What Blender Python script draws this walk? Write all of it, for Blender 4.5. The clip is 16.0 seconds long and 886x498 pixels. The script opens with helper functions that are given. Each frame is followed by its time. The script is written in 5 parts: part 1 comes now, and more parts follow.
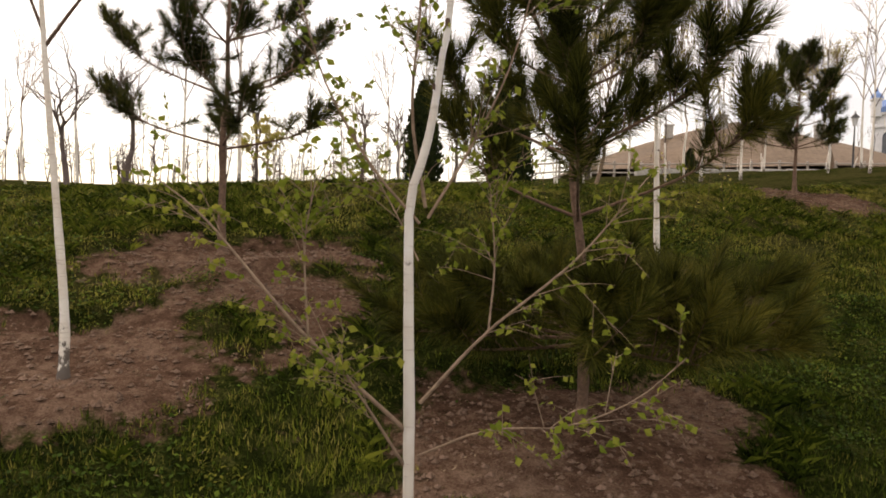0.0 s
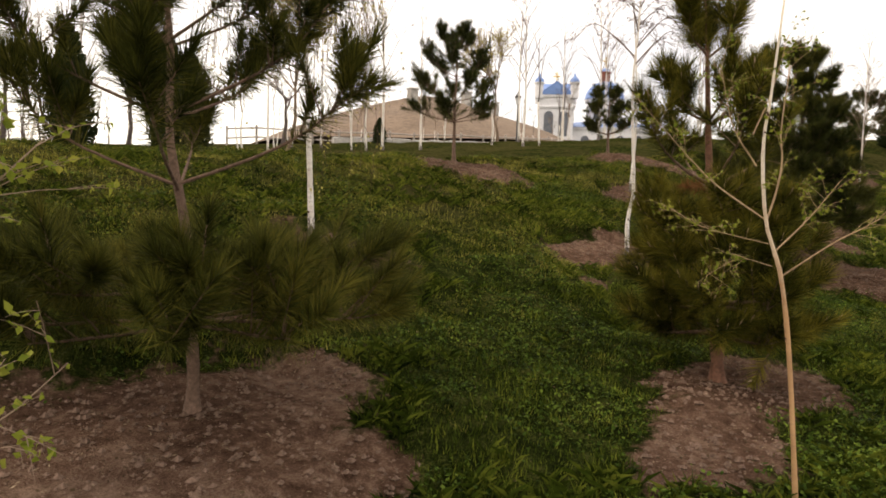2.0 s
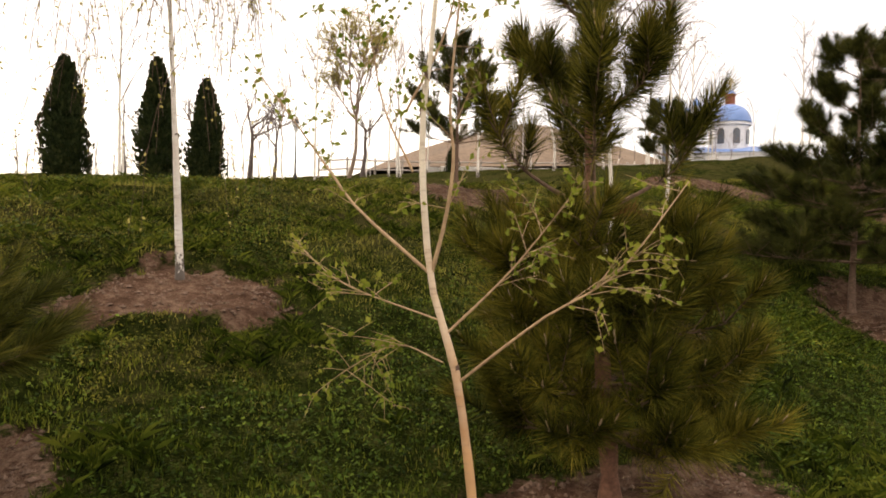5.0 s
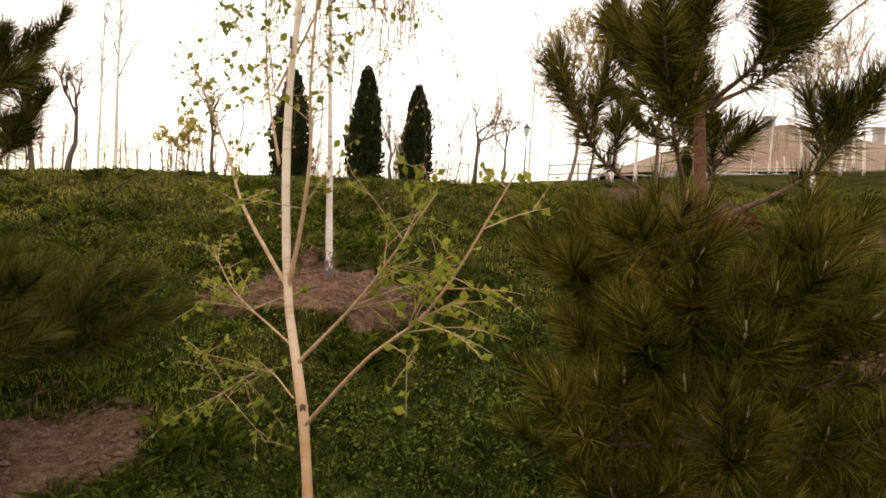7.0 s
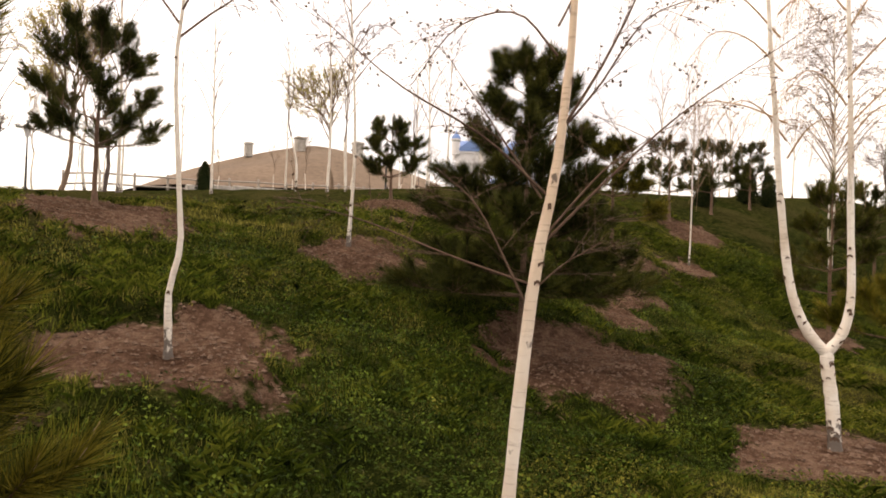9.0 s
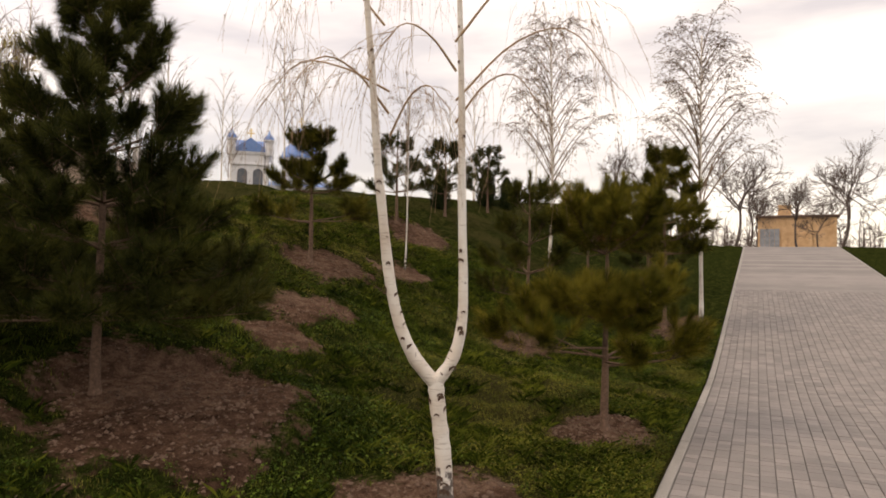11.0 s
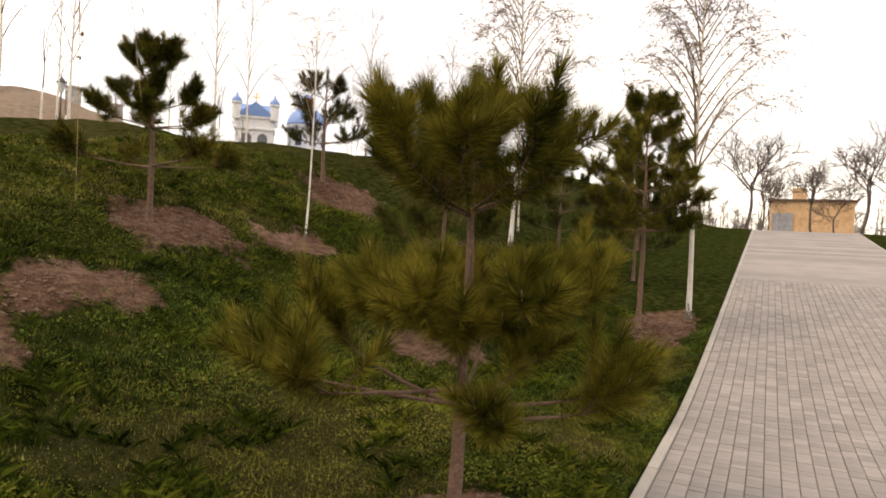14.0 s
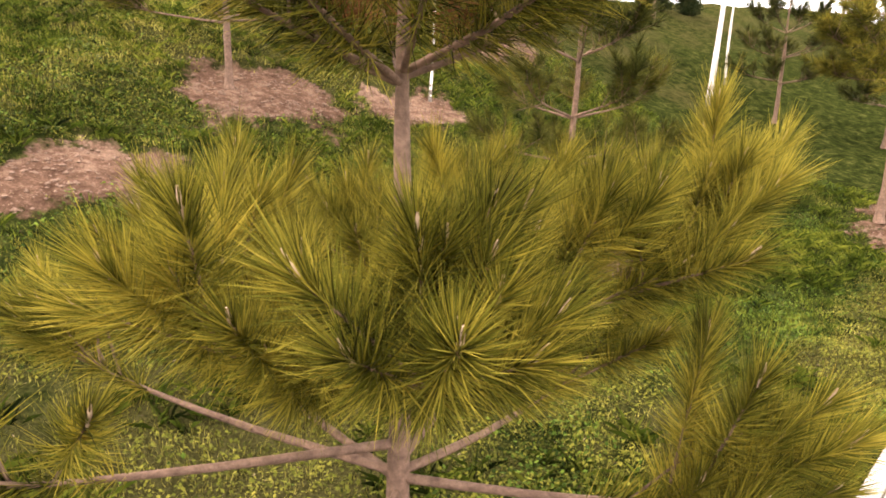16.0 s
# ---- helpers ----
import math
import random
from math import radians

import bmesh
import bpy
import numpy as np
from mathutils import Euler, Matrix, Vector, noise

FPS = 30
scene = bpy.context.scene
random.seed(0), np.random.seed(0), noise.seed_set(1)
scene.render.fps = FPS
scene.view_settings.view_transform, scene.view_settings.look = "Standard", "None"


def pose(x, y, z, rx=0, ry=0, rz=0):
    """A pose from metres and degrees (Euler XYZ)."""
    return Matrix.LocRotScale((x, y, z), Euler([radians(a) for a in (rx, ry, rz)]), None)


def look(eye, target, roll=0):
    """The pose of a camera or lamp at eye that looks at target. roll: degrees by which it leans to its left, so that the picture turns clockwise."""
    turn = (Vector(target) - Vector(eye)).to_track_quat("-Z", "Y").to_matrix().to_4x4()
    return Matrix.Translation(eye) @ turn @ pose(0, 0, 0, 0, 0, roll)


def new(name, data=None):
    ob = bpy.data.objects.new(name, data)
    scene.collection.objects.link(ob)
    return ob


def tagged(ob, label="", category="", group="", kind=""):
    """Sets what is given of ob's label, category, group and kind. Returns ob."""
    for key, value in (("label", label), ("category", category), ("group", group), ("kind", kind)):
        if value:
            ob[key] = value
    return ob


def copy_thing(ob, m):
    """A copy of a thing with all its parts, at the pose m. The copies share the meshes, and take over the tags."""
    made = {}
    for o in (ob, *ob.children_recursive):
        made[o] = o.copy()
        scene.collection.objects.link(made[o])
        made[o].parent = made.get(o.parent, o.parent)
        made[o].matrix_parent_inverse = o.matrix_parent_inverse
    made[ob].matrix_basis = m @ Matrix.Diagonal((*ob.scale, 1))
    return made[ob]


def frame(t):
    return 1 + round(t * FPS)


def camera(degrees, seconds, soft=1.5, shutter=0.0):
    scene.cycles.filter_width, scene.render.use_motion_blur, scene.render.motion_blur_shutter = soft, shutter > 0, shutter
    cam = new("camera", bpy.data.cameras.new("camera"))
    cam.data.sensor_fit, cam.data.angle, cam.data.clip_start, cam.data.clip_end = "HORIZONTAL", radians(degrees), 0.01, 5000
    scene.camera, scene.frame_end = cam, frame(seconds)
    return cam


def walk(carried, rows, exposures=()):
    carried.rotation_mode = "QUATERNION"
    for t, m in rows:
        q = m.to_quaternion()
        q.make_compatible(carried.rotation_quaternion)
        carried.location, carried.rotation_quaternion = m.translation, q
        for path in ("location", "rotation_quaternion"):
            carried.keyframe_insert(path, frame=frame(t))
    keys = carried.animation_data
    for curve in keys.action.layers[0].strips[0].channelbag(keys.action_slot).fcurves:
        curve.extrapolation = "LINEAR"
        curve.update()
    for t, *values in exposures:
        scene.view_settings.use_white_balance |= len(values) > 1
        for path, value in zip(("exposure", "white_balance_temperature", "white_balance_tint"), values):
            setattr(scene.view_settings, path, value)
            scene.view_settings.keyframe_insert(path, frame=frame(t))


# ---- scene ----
cam = camera(66.8, 16.0, soft=1.8)
PATH = [
    (0, (-3.413, -0.869, 1.352), (-3.257, 1.124, 1.289), 1.9),
    (0.5, (-3.404, -0.885, 1.343), (-3.216, 1.1, 1.19), 1.6),
    (1, (-3.308, -0.898, 1.348), (-2.856, 1.044, 1.195), 1.1),
    (1.5, (-3.107, -0.853, 1.357), (-2.491, 1.047, 1.248), 0.7),
    (2, (-2.849, -0.809, 1.379), (-1.881, 0.936, 1.244), 1.5),
    (2.5, (-2.495, -0.805, 1.398), (-1.461, 0.904, 1.307), 1.1),
    (3, (-2.104, -0.716, 1.393), (-0.981, 0.939, 1.365), -0.2),
    (3.5, (-1.759, -0.654, 1.413), (-0.553, 0.941, 1.368), -0.4),
    (4, (-1.353, -0.576, 1.432), (-0.31, 1.127, 1.328), 0.8),
    (4.5, (-0.971, -0.47, 1.427), (0.026, 1.262, 1.345), 1.0),
    (5, (-0.515, -0.357, 1.447), (0.133, 1.534, 1.392), 1.3),
    (5.2, (-0.387, -0.325, 1.45), (0.102, 1.614, 1.408), 1.7),
    (7.3, (0.455, -0.118, 1.487), (0.409, 1.88, 1.41), 3.3),
    (7.5, (0.559, -0.111, 1.496), (0.564, 1.887, 1.411), 3.3),
    (8, (0.928, 0.073, 1.573), (1.308, 2.036, 1.523), 1.0),
    (8.5, (1.338, 0.184, 1.551), (2.077, 2.042, 1.516), 2.6),
    (9, (1.854, 0.157, 1.539), (3.002, 1.794, 1.573), 1.9),
    (9.5, (2.451, 0.197, 1.593), (3.946, 1.525, 1.62), -0.2),
    (10, (3.006, 0.121, 1.631), (4.556, 1.385, 1.628), -0.8),
    (10.2, (3.232, 0.095, 1.624), (4.797, 1.339, 1.684), -0.4),
    (12.5, (5.957, 0.603, 1.628), (7.603, 1.738, 1.626), 0.7),
    (13, (6.477, 0.698, 1.632), (8.122, 1.835, 1.608), -0.6),
    (13.5, (7.053, 0.73, 1.639), (8.651, 1.933, 1.663), 4.0),
    (14, (7.666, 0.84, 1.648), (9.248, 2.063, 1.63), 3.1),
    (14.5, (8.23, 0.954, 1.7), (9.77, 2.23, 1.715), 2.2),
    (15, (8.797, 1.157, 1.74), (10.192, 2.582, 1.595), 2.5),
    (15.5, (9.359, 1.409, 1.772), (10.706, 2.856, 1.467), 1.8),
    (16, (9.806, 1.57, 1.794), (10.92, 3.164, 1.328), 1.8),
]

# ---- light ----
EXPO = [(0.0, 0.42, 8100, 15), (1.5, 0.65, 8100, 13), (5.0, 0.85, 8400, 15), (7.5, 0.85, 8700, 18), (9.0, 0.68, 8600, 18), (9.5, 0.38, 8300, 17), (10.0, 0.25, 8200, 17), (12.5, 0.12, 8200, 15), (14.0, 0.68, 8300, 14), (15.0, 1.1, 8800, 16), (15.5, 1.95, 8900, 15), (16.0, 2.55, 7900, 19)]
walk(cam, [(t, look(eye, target, roll)) for t, eye, target, roll in PATH], EXPO)

SUN_EL, SUN_AZ = radians(38), radians(-35)
world = bpy.data.worlds.new("sky")
scene.world = world
world.use_nodes = True
wn, wl = world.node_tree.nodes, world.node_tree.links
wn.clear()
sky = wn.new("ShaderNodeTexSky")
sky.sky_type, sky.sun_disc, sky.sun_elevation, sky.sun_rotation = "NISHITA", False, SUN_EL, SUN_AZ
bg_sky = wn.new("ShaderNodeBackground")
bg_sky.inputs["Strength"].default_value = 0.05
bg_cloud = wn.new("ShaderNodeBackground")
coord = wn.new("ShaderNodeTexCoord")
stretch = wn.new("ShaderNodeMapping")
stretch.inputs["Scale"].default_value = (1.0, 1.0, 4.5)
cloud = wn.new("ShaderNodeTexNoise")
cloud.inputs["Scale"].default_value, cloud.inputs["Detail"].default_value = 2.2, 6
ramp = wn.new("ShaderNodeValToRGB")
ramp.color_ramp.elements[0].position, ramp.color_ramp.elements[0].color = 0.36, (0.55, 0.55, 0.60, 1)
ramp.color_ramp.elements[1].position, ramp.color_ramp.elements[1].color = 0.60, (0.98, 0.97, 0.975, 1)
both = wn.new("ShaderNodeAddShader")
out = wn.new("ShaderNodeOutputWorld")
wl.new(coord.outputs["Generated"], stretch.inputs["Vector"])
wl.new(stretch.outputs["Vector"], cloud.inputs["Vector"])
wl.new(cloud.outputs["Fac"], ramp.inputs["Fac"])
height = wn.new("ShaderNodeSeparateXYZ")
zenith = wn.new("ShaderNodeMapRange")
zenith.inputs["To Min"].default_value, zenith.inputs["To Max"].default_value = 0.85, 1.5
wl.new(coord.outputs["Generated"], height.inputs[0])
wl.new(height.outputs["Z"], zenith.inputs["Value"])
wl.new(ramp.outputs["Color"], bg_cloud.inputs["Color"])
wl.new(zenith.outputs["Result"], bg_cloud.inputs["Strength"])
wl.new(sky.outputs["Color"], bg_sky.inputs["Color"])
wl.new(bg_sky.outputs["Background"], both.inputs[0])
wl.new(bg_cloud.outputs["Background"], both.inputs[1])
wl.new(both.outputs["Shader"], out.inputs["Surface"])

sun = new("sun", bpy.data.lights.new("sun", "SUN"))
sun.data.energy, sun.data.angle, sun.data.color = 0.8, radians(14), (1.0, 0.9, 0.78)
# the light comes from over the hill's near end
sun.matrix_basis = look((-14, 10, 18), (0, 0, 0))

# ---- materials ----


class Nodes:
    """A short way to write a node material."""

    def __init__(self, name, rough=0.9, metal=0.0, spec=0.3):
        self.mat = bpy.data.materials.new(name)
        self.mat.use_nodes = True
        self.t = self.mat.node_tree
        self.p = self.t.nodes["Principled BSDF"]
        self.p.inputs["Roughness"].default_value = rough
        self.p.inputs["Metallic"].default_value = metal
        self.p.inputs["Specular IOR Level"].default_value = spec

    def put(self, a, b):
        self.t.links.new(a, b)

    def coords(self, scale=(1, 1, 1), kind="Object"):
        c, m = self.t.nodes.new("ShaderNodeTexCoord"), self.t.nodes.new("ShaderNodeMapping")
        m.inputs["Scale"].default_value = scale
        self.put(c.outputs[kind], m.inputs["Vector"])
        return m.outputs["Vector"]

    def noise(self, scale, detail=4, vec=None, rough=0.6):
        n = self.t.nodes.new("ShaderNodeTexNoise")
        n.inputs["Scale"].default_value, n.inputs["Detail"].default_value, n.inputs["Roughness"].default_value = scale, detail, rough
        self.put(vec or self.coords(), n.inputs["Vector"])
        return n.outputs["Fac"]

    def ramp(self, fac, stops):
        r = self.t.nodes.new("ShaderNodeValToRGB")
        while len(r.color_ramp.elements) < len(stops):
            r.color_ramp.elements.new(0.5)
        for e, (at, col) in zip(r.color_ramp.elements, stops):
            e.position = at
            e.color = (*col, 1) if len(col) == 3 else col
        self.put(fac, r.inputs["Fac"])
        return r.outputs["Color"]

    def mix(self, fac, a, b, how="MIX"):
        m = self.t.nodes.new("ShaderNodeMix")
        m.data_type, m.blend_type = "RGBA", how
        for slot, v in ((m.inputs[0], fac), (m.inputs[6], a), (m.inputs[7], b)):
            if isinstance(v, (int, float)):
                slot.default_value = v
            elif isinstance(v, tuple):
                slot.default_value = (*v, 1)
            else:
                self.put(v, slot)
        return m.outputs[2]

    def math(self, op, a, b=0.0, clamp=False):
        m = self.t.nodes.new("ShaderNodeMath")
        m.operation, m.use_clamp = op, clamp
        for slot, v in zip(m.inputs, (a, b)):
            if isinstance(v, (int, float)):
                slot.default_value = v
            else:
                self.put(v, slot)
        return m.outputs[0]

    def attr(self, name):
        a = self.t.nodes.new("ShaderNodeAttribute")
        a.attribute_name = name
        return a.outputs["Fac"]

    def island(self):
        return self.t.nodes.new("ShaderNodeNewGeometry").outputs["Random Per Island"]

    def objrand(self):
        return self.t.nodes.new("ShaderNodeObjectInfo").outputs["Random"]

    def bump(self, height, strength=0.4, dist=0.01):
        b = self.t.nodes.new("ShaderNodeBump")
        b.inputs["Strength"].default_value, b.inputs["Distance"].default_value = strength, dist
        self.put(height, b.inputs["Height"])
        self.put(b.outputs["Normal"], self.p.inputs["Normal"])

    def color(self, c):
        if isinstance(c, tuple):
            self.p.inputs["Base Color"].default_value = (*c, 1)
        else:
            self.put(c, self.p.inputs["Base Color"])
        return self


def speckled(name, dark, light, scale=30, rough=0.85, bump=0.3, dist=0.004, big=1.5, metal=0.0, spec=0.3):
    n = Nodes(name, rough, metal, spec)
    a = n.noise(scale, 5)
    b = n.noise(big, 3)
    f = n.math("ADD", n.math("MULTIPLY", a, 0.6), n.math("MULTIPLY", b, 0.4))
    n.color(n.ramp(f, [(0.35, dark), (0.65, light)]))
    n.bump(a, bump, dist)
    return n.mat


def leafy(name, stops, rough=0.6, glow=0.35, spec=0.03):
    """Leaves, blades and needles: colour differs leaf by leaf and in noise patches, whose dark stops can carry painted
    shade; some light passes through.
    """
    n = Nodes(name, rough, 0.0, spec)
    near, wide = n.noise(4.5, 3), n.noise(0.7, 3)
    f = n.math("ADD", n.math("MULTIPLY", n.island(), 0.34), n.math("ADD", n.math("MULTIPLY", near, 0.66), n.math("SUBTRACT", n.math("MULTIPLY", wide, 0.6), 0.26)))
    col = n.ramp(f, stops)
    n.color(col)
    tr, mx = n.t.nodes.new("ShaderNodeBsdfTranslucent"), n.t.nodes.new("ShaderNodeMixShader")
    mx.inputs[0].default_value = glow
    n.put(col, tr.inputs["Color"])
    n.put(n.p.outputs[0], mx.inputs[1])
    n.put(tr.outputs[0], mx.inputs[2])
    n.put(mx.outputs[0], n.t.nodes["Material Output"].inputs["Surface"])
    return n.mat


def make_ground():
    n = Nodes("turf_and_soil", 1.0, 0.0, 0.0)
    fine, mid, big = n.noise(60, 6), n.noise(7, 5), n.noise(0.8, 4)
    # near-black low stops put the shade between the blades into the turf colour
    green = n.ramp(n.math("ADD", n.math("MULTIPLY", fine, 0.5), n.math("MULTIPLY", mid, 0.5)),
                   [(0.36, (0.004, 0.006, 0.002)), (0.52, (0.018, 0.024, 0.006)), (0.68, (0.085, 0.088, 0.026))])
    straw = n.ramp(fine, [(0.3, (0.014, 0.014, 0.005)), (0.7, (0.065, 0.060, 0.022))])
    patchy = n.math("ADD", n.math("MULTIPLY", mid, 0.5), n.math("MULTIPLY", big, 0.5))
    dry = n.ramp(n.math("ADD", n.attr("dry"), n.math("MULTIPLY", n.math("SUBTRACT", patchy, 0.5), 2.4)), [(0.35, (0, 0, 0)), (0.75, (1, 1, 1))])
    turf = n.mix(dry, green, straw)
    clod = n.math("ADD", n.math("MULTIPLY", n.noise(13, 8, rough=0.75), 0.6), n.math("MULTIPLY", n.noise(95, 4), 0.4))
    tone = n.math("ADD", n.math("MULTIPLY", clod, 0.5), n.math("ADD", n.math("MULTIPLY", mid, 0.25), n.math("MULTIPLY", big, 0.25)))
    soil = n.ramp(tone, [(0.38, (0.016, 0.008, 0.005)), (0.5, (0.092, 0.054, 0.037)), (0.65, (0.26, 0.178, 0.130))])
    edge = n.math("ADD", n.attr("soil"), n.math("MULTIPLY", n.math("SUBTRACT", n.noise(11, 5), 0.5), 0.9))
    cover = n.ramp(edge, [(0.42, (0, 0, 0)), (0.58, (1, 1, 1))])
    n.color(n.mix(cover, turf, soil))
    n.bump(n.math("ADD", clod, n.math("MULTIPLY", fine, 0.4)), 0.9, 0.045)
    return n.mat


def make_birch(name, white, warm, dashes=0.5, foot=0.35, upper=None):
    n = Nodes(name, 0.75, 0.0, 0.3)
    base = n.mix(n.ramp(n.noise(3.5, 4), [(0.4, (0, 0, 0)), (0.7, (1, 1, 1))]), white, warm)
    lines = n.noise(1.0, 3, n.coords((9, 9, 95)))
    dash = n.ramp(lines, [(0.60 - 0.06 * dashes, (0, 0, 0)), (0.70 - 0.06 * dashes, (1, 1, 1))])
    scar = n.ramp(n.noise(1.0, 4, n.coords((16, 16, 11))), [(0.66, (0, 0, 0)), (0.70, (1, 1, 1))])
    z = n.t.nodes.new("ShaderNodeSeparateXYZ")
    n.put(n.coords(), z.inputs[0])
    rough_foot = n.ramp(n.math("ADD", n.noise(1.0, 5, n.coords((28, 28, 16))), n.math("MULTIPLY", n.math("SUBTRACT", foot, z.outputs[2]), 1.0)),
                        [(0.58, (0, 0, 0)), (0.64, (1, 1, 1))])
    lower = n.math("LESS_THAN", z.outputs[2], foot + 0.06)
    if upper:
        rise = n.t.nodes.new("ShaderNodeMapRange")
        rise.inputs["From Min"].default_value, rise.inputs["From Max"].default_value = 0.95, 1.55
        n.put(n.math("ADD", z.outputs[2], n.math("MULTIPLY", n.math("SUBTRACT", n.noise(9, 4), 0.5), 0.7)), rise.inputs["Value"])
        base = n.mix(rise.outputs["Result"], base, upper)
    c = n.mix(n.math("MULTIPLY", dash, 0.4), base, (0.20, 0.14, 0.10))
    c = n.mix(n.math("MULTIPLY", scar, 0.8), c, (0.06, 0.045, 0.04))
    c = n.mix(n.math("MULTIPLY", n.math("MULTIPLY", rough_foot, lower), 0.9), c, (0.055, 0.04, 0.033))
    n.color(c)
    n.bump(n.math("ADD", lines, n.noise(40, 4)), 0.35, 0.004)
    return n.mat


M_GROUND = make_ground()
M_BIRCH = make_birch("birch_bark", (0.70, 0.67, 0.62), (0.56, 0.48, 0.40), 0.5, 0.28)
M_BIRCH_WHITE = make_birch("young_white_bark", (0.60, 0.59, 0.57), (0.42, 0.36, 0.30), 0.15, 0.0)
M_BIRCH_PEEL = make_birch("peeling_birch_bark", (0.68, 0.64, 0.58), (0.54, 0.45, 0.37), 0.6, 0.0, (0.58, 0.46, 0.35))
M_BIRCH_TAN = make_birch("young_tan_bark", (0.46, 0.27, 0.13), (0.30, 0.16, 0.08), 0.6, 0.0, (0.60, 0.53, 0.42))
M_TWIG = speckled("birch_twig", (0.045, 0.026, 0.018), (0.13, 0.08, 0.055), 60)
M_TWIG_PALE = speckled("pale_branch", (0.10, 0.068, 0.048), (0.26, 0.185, 0.13), 50)
M_TWIG_TAN = speckled("tan_branch", (0.22, 0.14, 0.08), (0.42, 0.29, 0.17), 50)
M_GREY_TWIG = speckled("grey_branch", (0.05, 0.038, 0.034), (0.13, 0.10, 0.09), 30)
M_PINE_BARK = speckled("pine_bark", (0.07, 0.042, 0.030), (0.22, 0.140, 0.100), 38, 0.95, 0.9, 0.012)
M_PINE_RED = speckled("young_pine_bark", (0.085, 0.038, 0.024), (0.24, 0.12, 0.078), 38, 0.95, 0.9, 0.010)
# needles: near-black first stops put the boughs' inner shade into the colour, in patches
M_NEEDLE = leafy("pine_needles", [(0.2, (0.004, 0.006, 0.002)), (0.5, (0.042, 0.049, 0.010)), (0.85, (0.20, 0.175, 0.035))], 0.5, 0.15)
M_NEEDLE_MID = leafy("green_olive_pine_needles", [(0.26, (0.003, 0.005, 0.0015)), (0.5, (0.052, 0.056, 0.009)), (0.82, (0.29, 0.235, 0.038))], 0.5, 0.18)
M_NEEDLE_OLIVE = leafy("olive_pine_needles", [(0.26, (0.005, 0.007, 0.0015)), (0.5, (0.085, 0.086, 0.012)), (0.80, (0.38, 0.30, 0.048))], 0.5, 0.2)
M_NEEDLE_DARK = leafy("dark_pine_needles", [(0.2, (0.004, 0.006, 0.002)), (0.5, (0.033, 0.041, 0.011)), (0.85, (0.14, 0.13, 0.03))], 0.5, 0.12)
M_CANDLE = speckled("pine_bud", (0.24, 0.15, 0.09), (0.48, 0.36, 0.25), 70)
M_BROWN_NEEDLE = leafy("dead_needles", [(0.2, (0.09, 0.035, 0.014)), (0.8, (0.22, 0.10, 0.04))], 0.7, 0.2)
M_LEAF = leafy("spring_leaf", [(0.15, (0.06, 0.10, 0.014)), (0.5, (0.14, 0.175, 0.024)), (0.85, (0.29, 0.28, 0.055))], 0.5, 0.45)
M_BUD = leafy("catkins_and_buds", [(0.2, (0.022, 0.014, 0.009)), (0.8, (0.10, 0.07, 0.04))], 0.7, 0.2)
M_YELLOW = leafy("yellow_leaf", [(0.2, (0.24, 0.21, 0.05)), (0.8, (0.52, 0.45, 0.15))], 0.6, 0.4)
M_BLOSSOM = leafy("blossom", [(0.2, (0.5, 0.47, 0.42)), (0.8, (0.75, 0.72, 0.68))], 0.7, 0.4)
# grass and weed: near-black first stops paint shade among the clumps, by noise
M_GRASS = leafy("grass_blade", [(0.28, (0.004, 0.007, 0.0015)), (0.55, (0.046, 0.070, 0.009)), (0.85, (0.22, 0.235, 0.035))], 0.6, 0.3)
M_STRAW = leafy("dry_grass_blade", [(0.25, (0.05, 0.048, 0.010)), (0.55, (0.18, 0.165, 0.036)), (0.85, (0.42, 0.37, 0.11))], 0.7, 0.3)
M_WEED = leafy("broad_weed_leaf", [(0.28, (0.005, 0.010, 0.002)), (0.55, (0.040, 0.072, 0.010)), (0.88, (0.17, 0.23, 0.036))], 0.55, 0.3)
M_CLOVER = leafy("yellowing_clover_leaf", [(0.25, (0.014, 0.018, 0.004)), (0.55, (0.088, 0.096, 0.015)), (0.88, (0.27, 0.245, 0.045))], 0.6, 0.3)
M_DRYSTALK = leafy("dry_stalk", [(0.2, (0.10, 0.07, 0.045)), (0.8, (0.36, 0.28, 0.19))], 0.8, 0.1)
M_THUJA = leafy("thuja_scale", [(0.15, (0.008, 0.013, 0.006)), (0.5, (0.020, 0.030, 0.011)), (0.9, (0.055, 0.06, 0.02))], 0.7, 0.15)
M_SOILBIT = speckled("soil_clod", (0.05, 0.03, 0.02), (0.20, 0.13, 0.095), 60, 1.0, 0.8)
M_SAND = speckled("sand_joint", (0.06, 0.055, 0.05), (0.15, 0.14, 0.13), 90)
M_KERB = speckled("kerb_concrete", (0.19, 0.18, 0.165), (0.33, 0.31, 0.285), 80, 0.9, 0.4)
M_WHITE = speckled("white_plaster", (0.60, 0.60, 0.62), (0.76, 0.75, 0.76), 4, 0.8, 0.2)
M_BLUE = speckled("blue_sheet_roof", (0.10, 0.20, 0.45), (0.16, 0.28, 0.56), 3, 0.5, 0.1, 0.01, 0.6, 0.0, 0.5)
M_RED = speckled("red_lantern_paint", (0.20, 0.06, 0.045), (0.30, 0.10, 0.07), 5)
M_GOLD = speckled("gilded_cross", (0.5, 0.34, 0.10), (0.7, 0.5, 0.18), 5, 0.35, 0.1, 0.01, 1.0, 1.0)
M_DARKGLASS = speckled("dark_window", (0.05, 0.06, 0.08), (0.10, 0.11, 0.13), 2, 0.15, 0.0, 0.01, 1.0, 0.0, 0.5)
M_ORANGE = speckled("orange_plaster", (0.52, 0.33, 0.18), (0.66, 0.44, 0.26), 3, 0.9, 0.3)
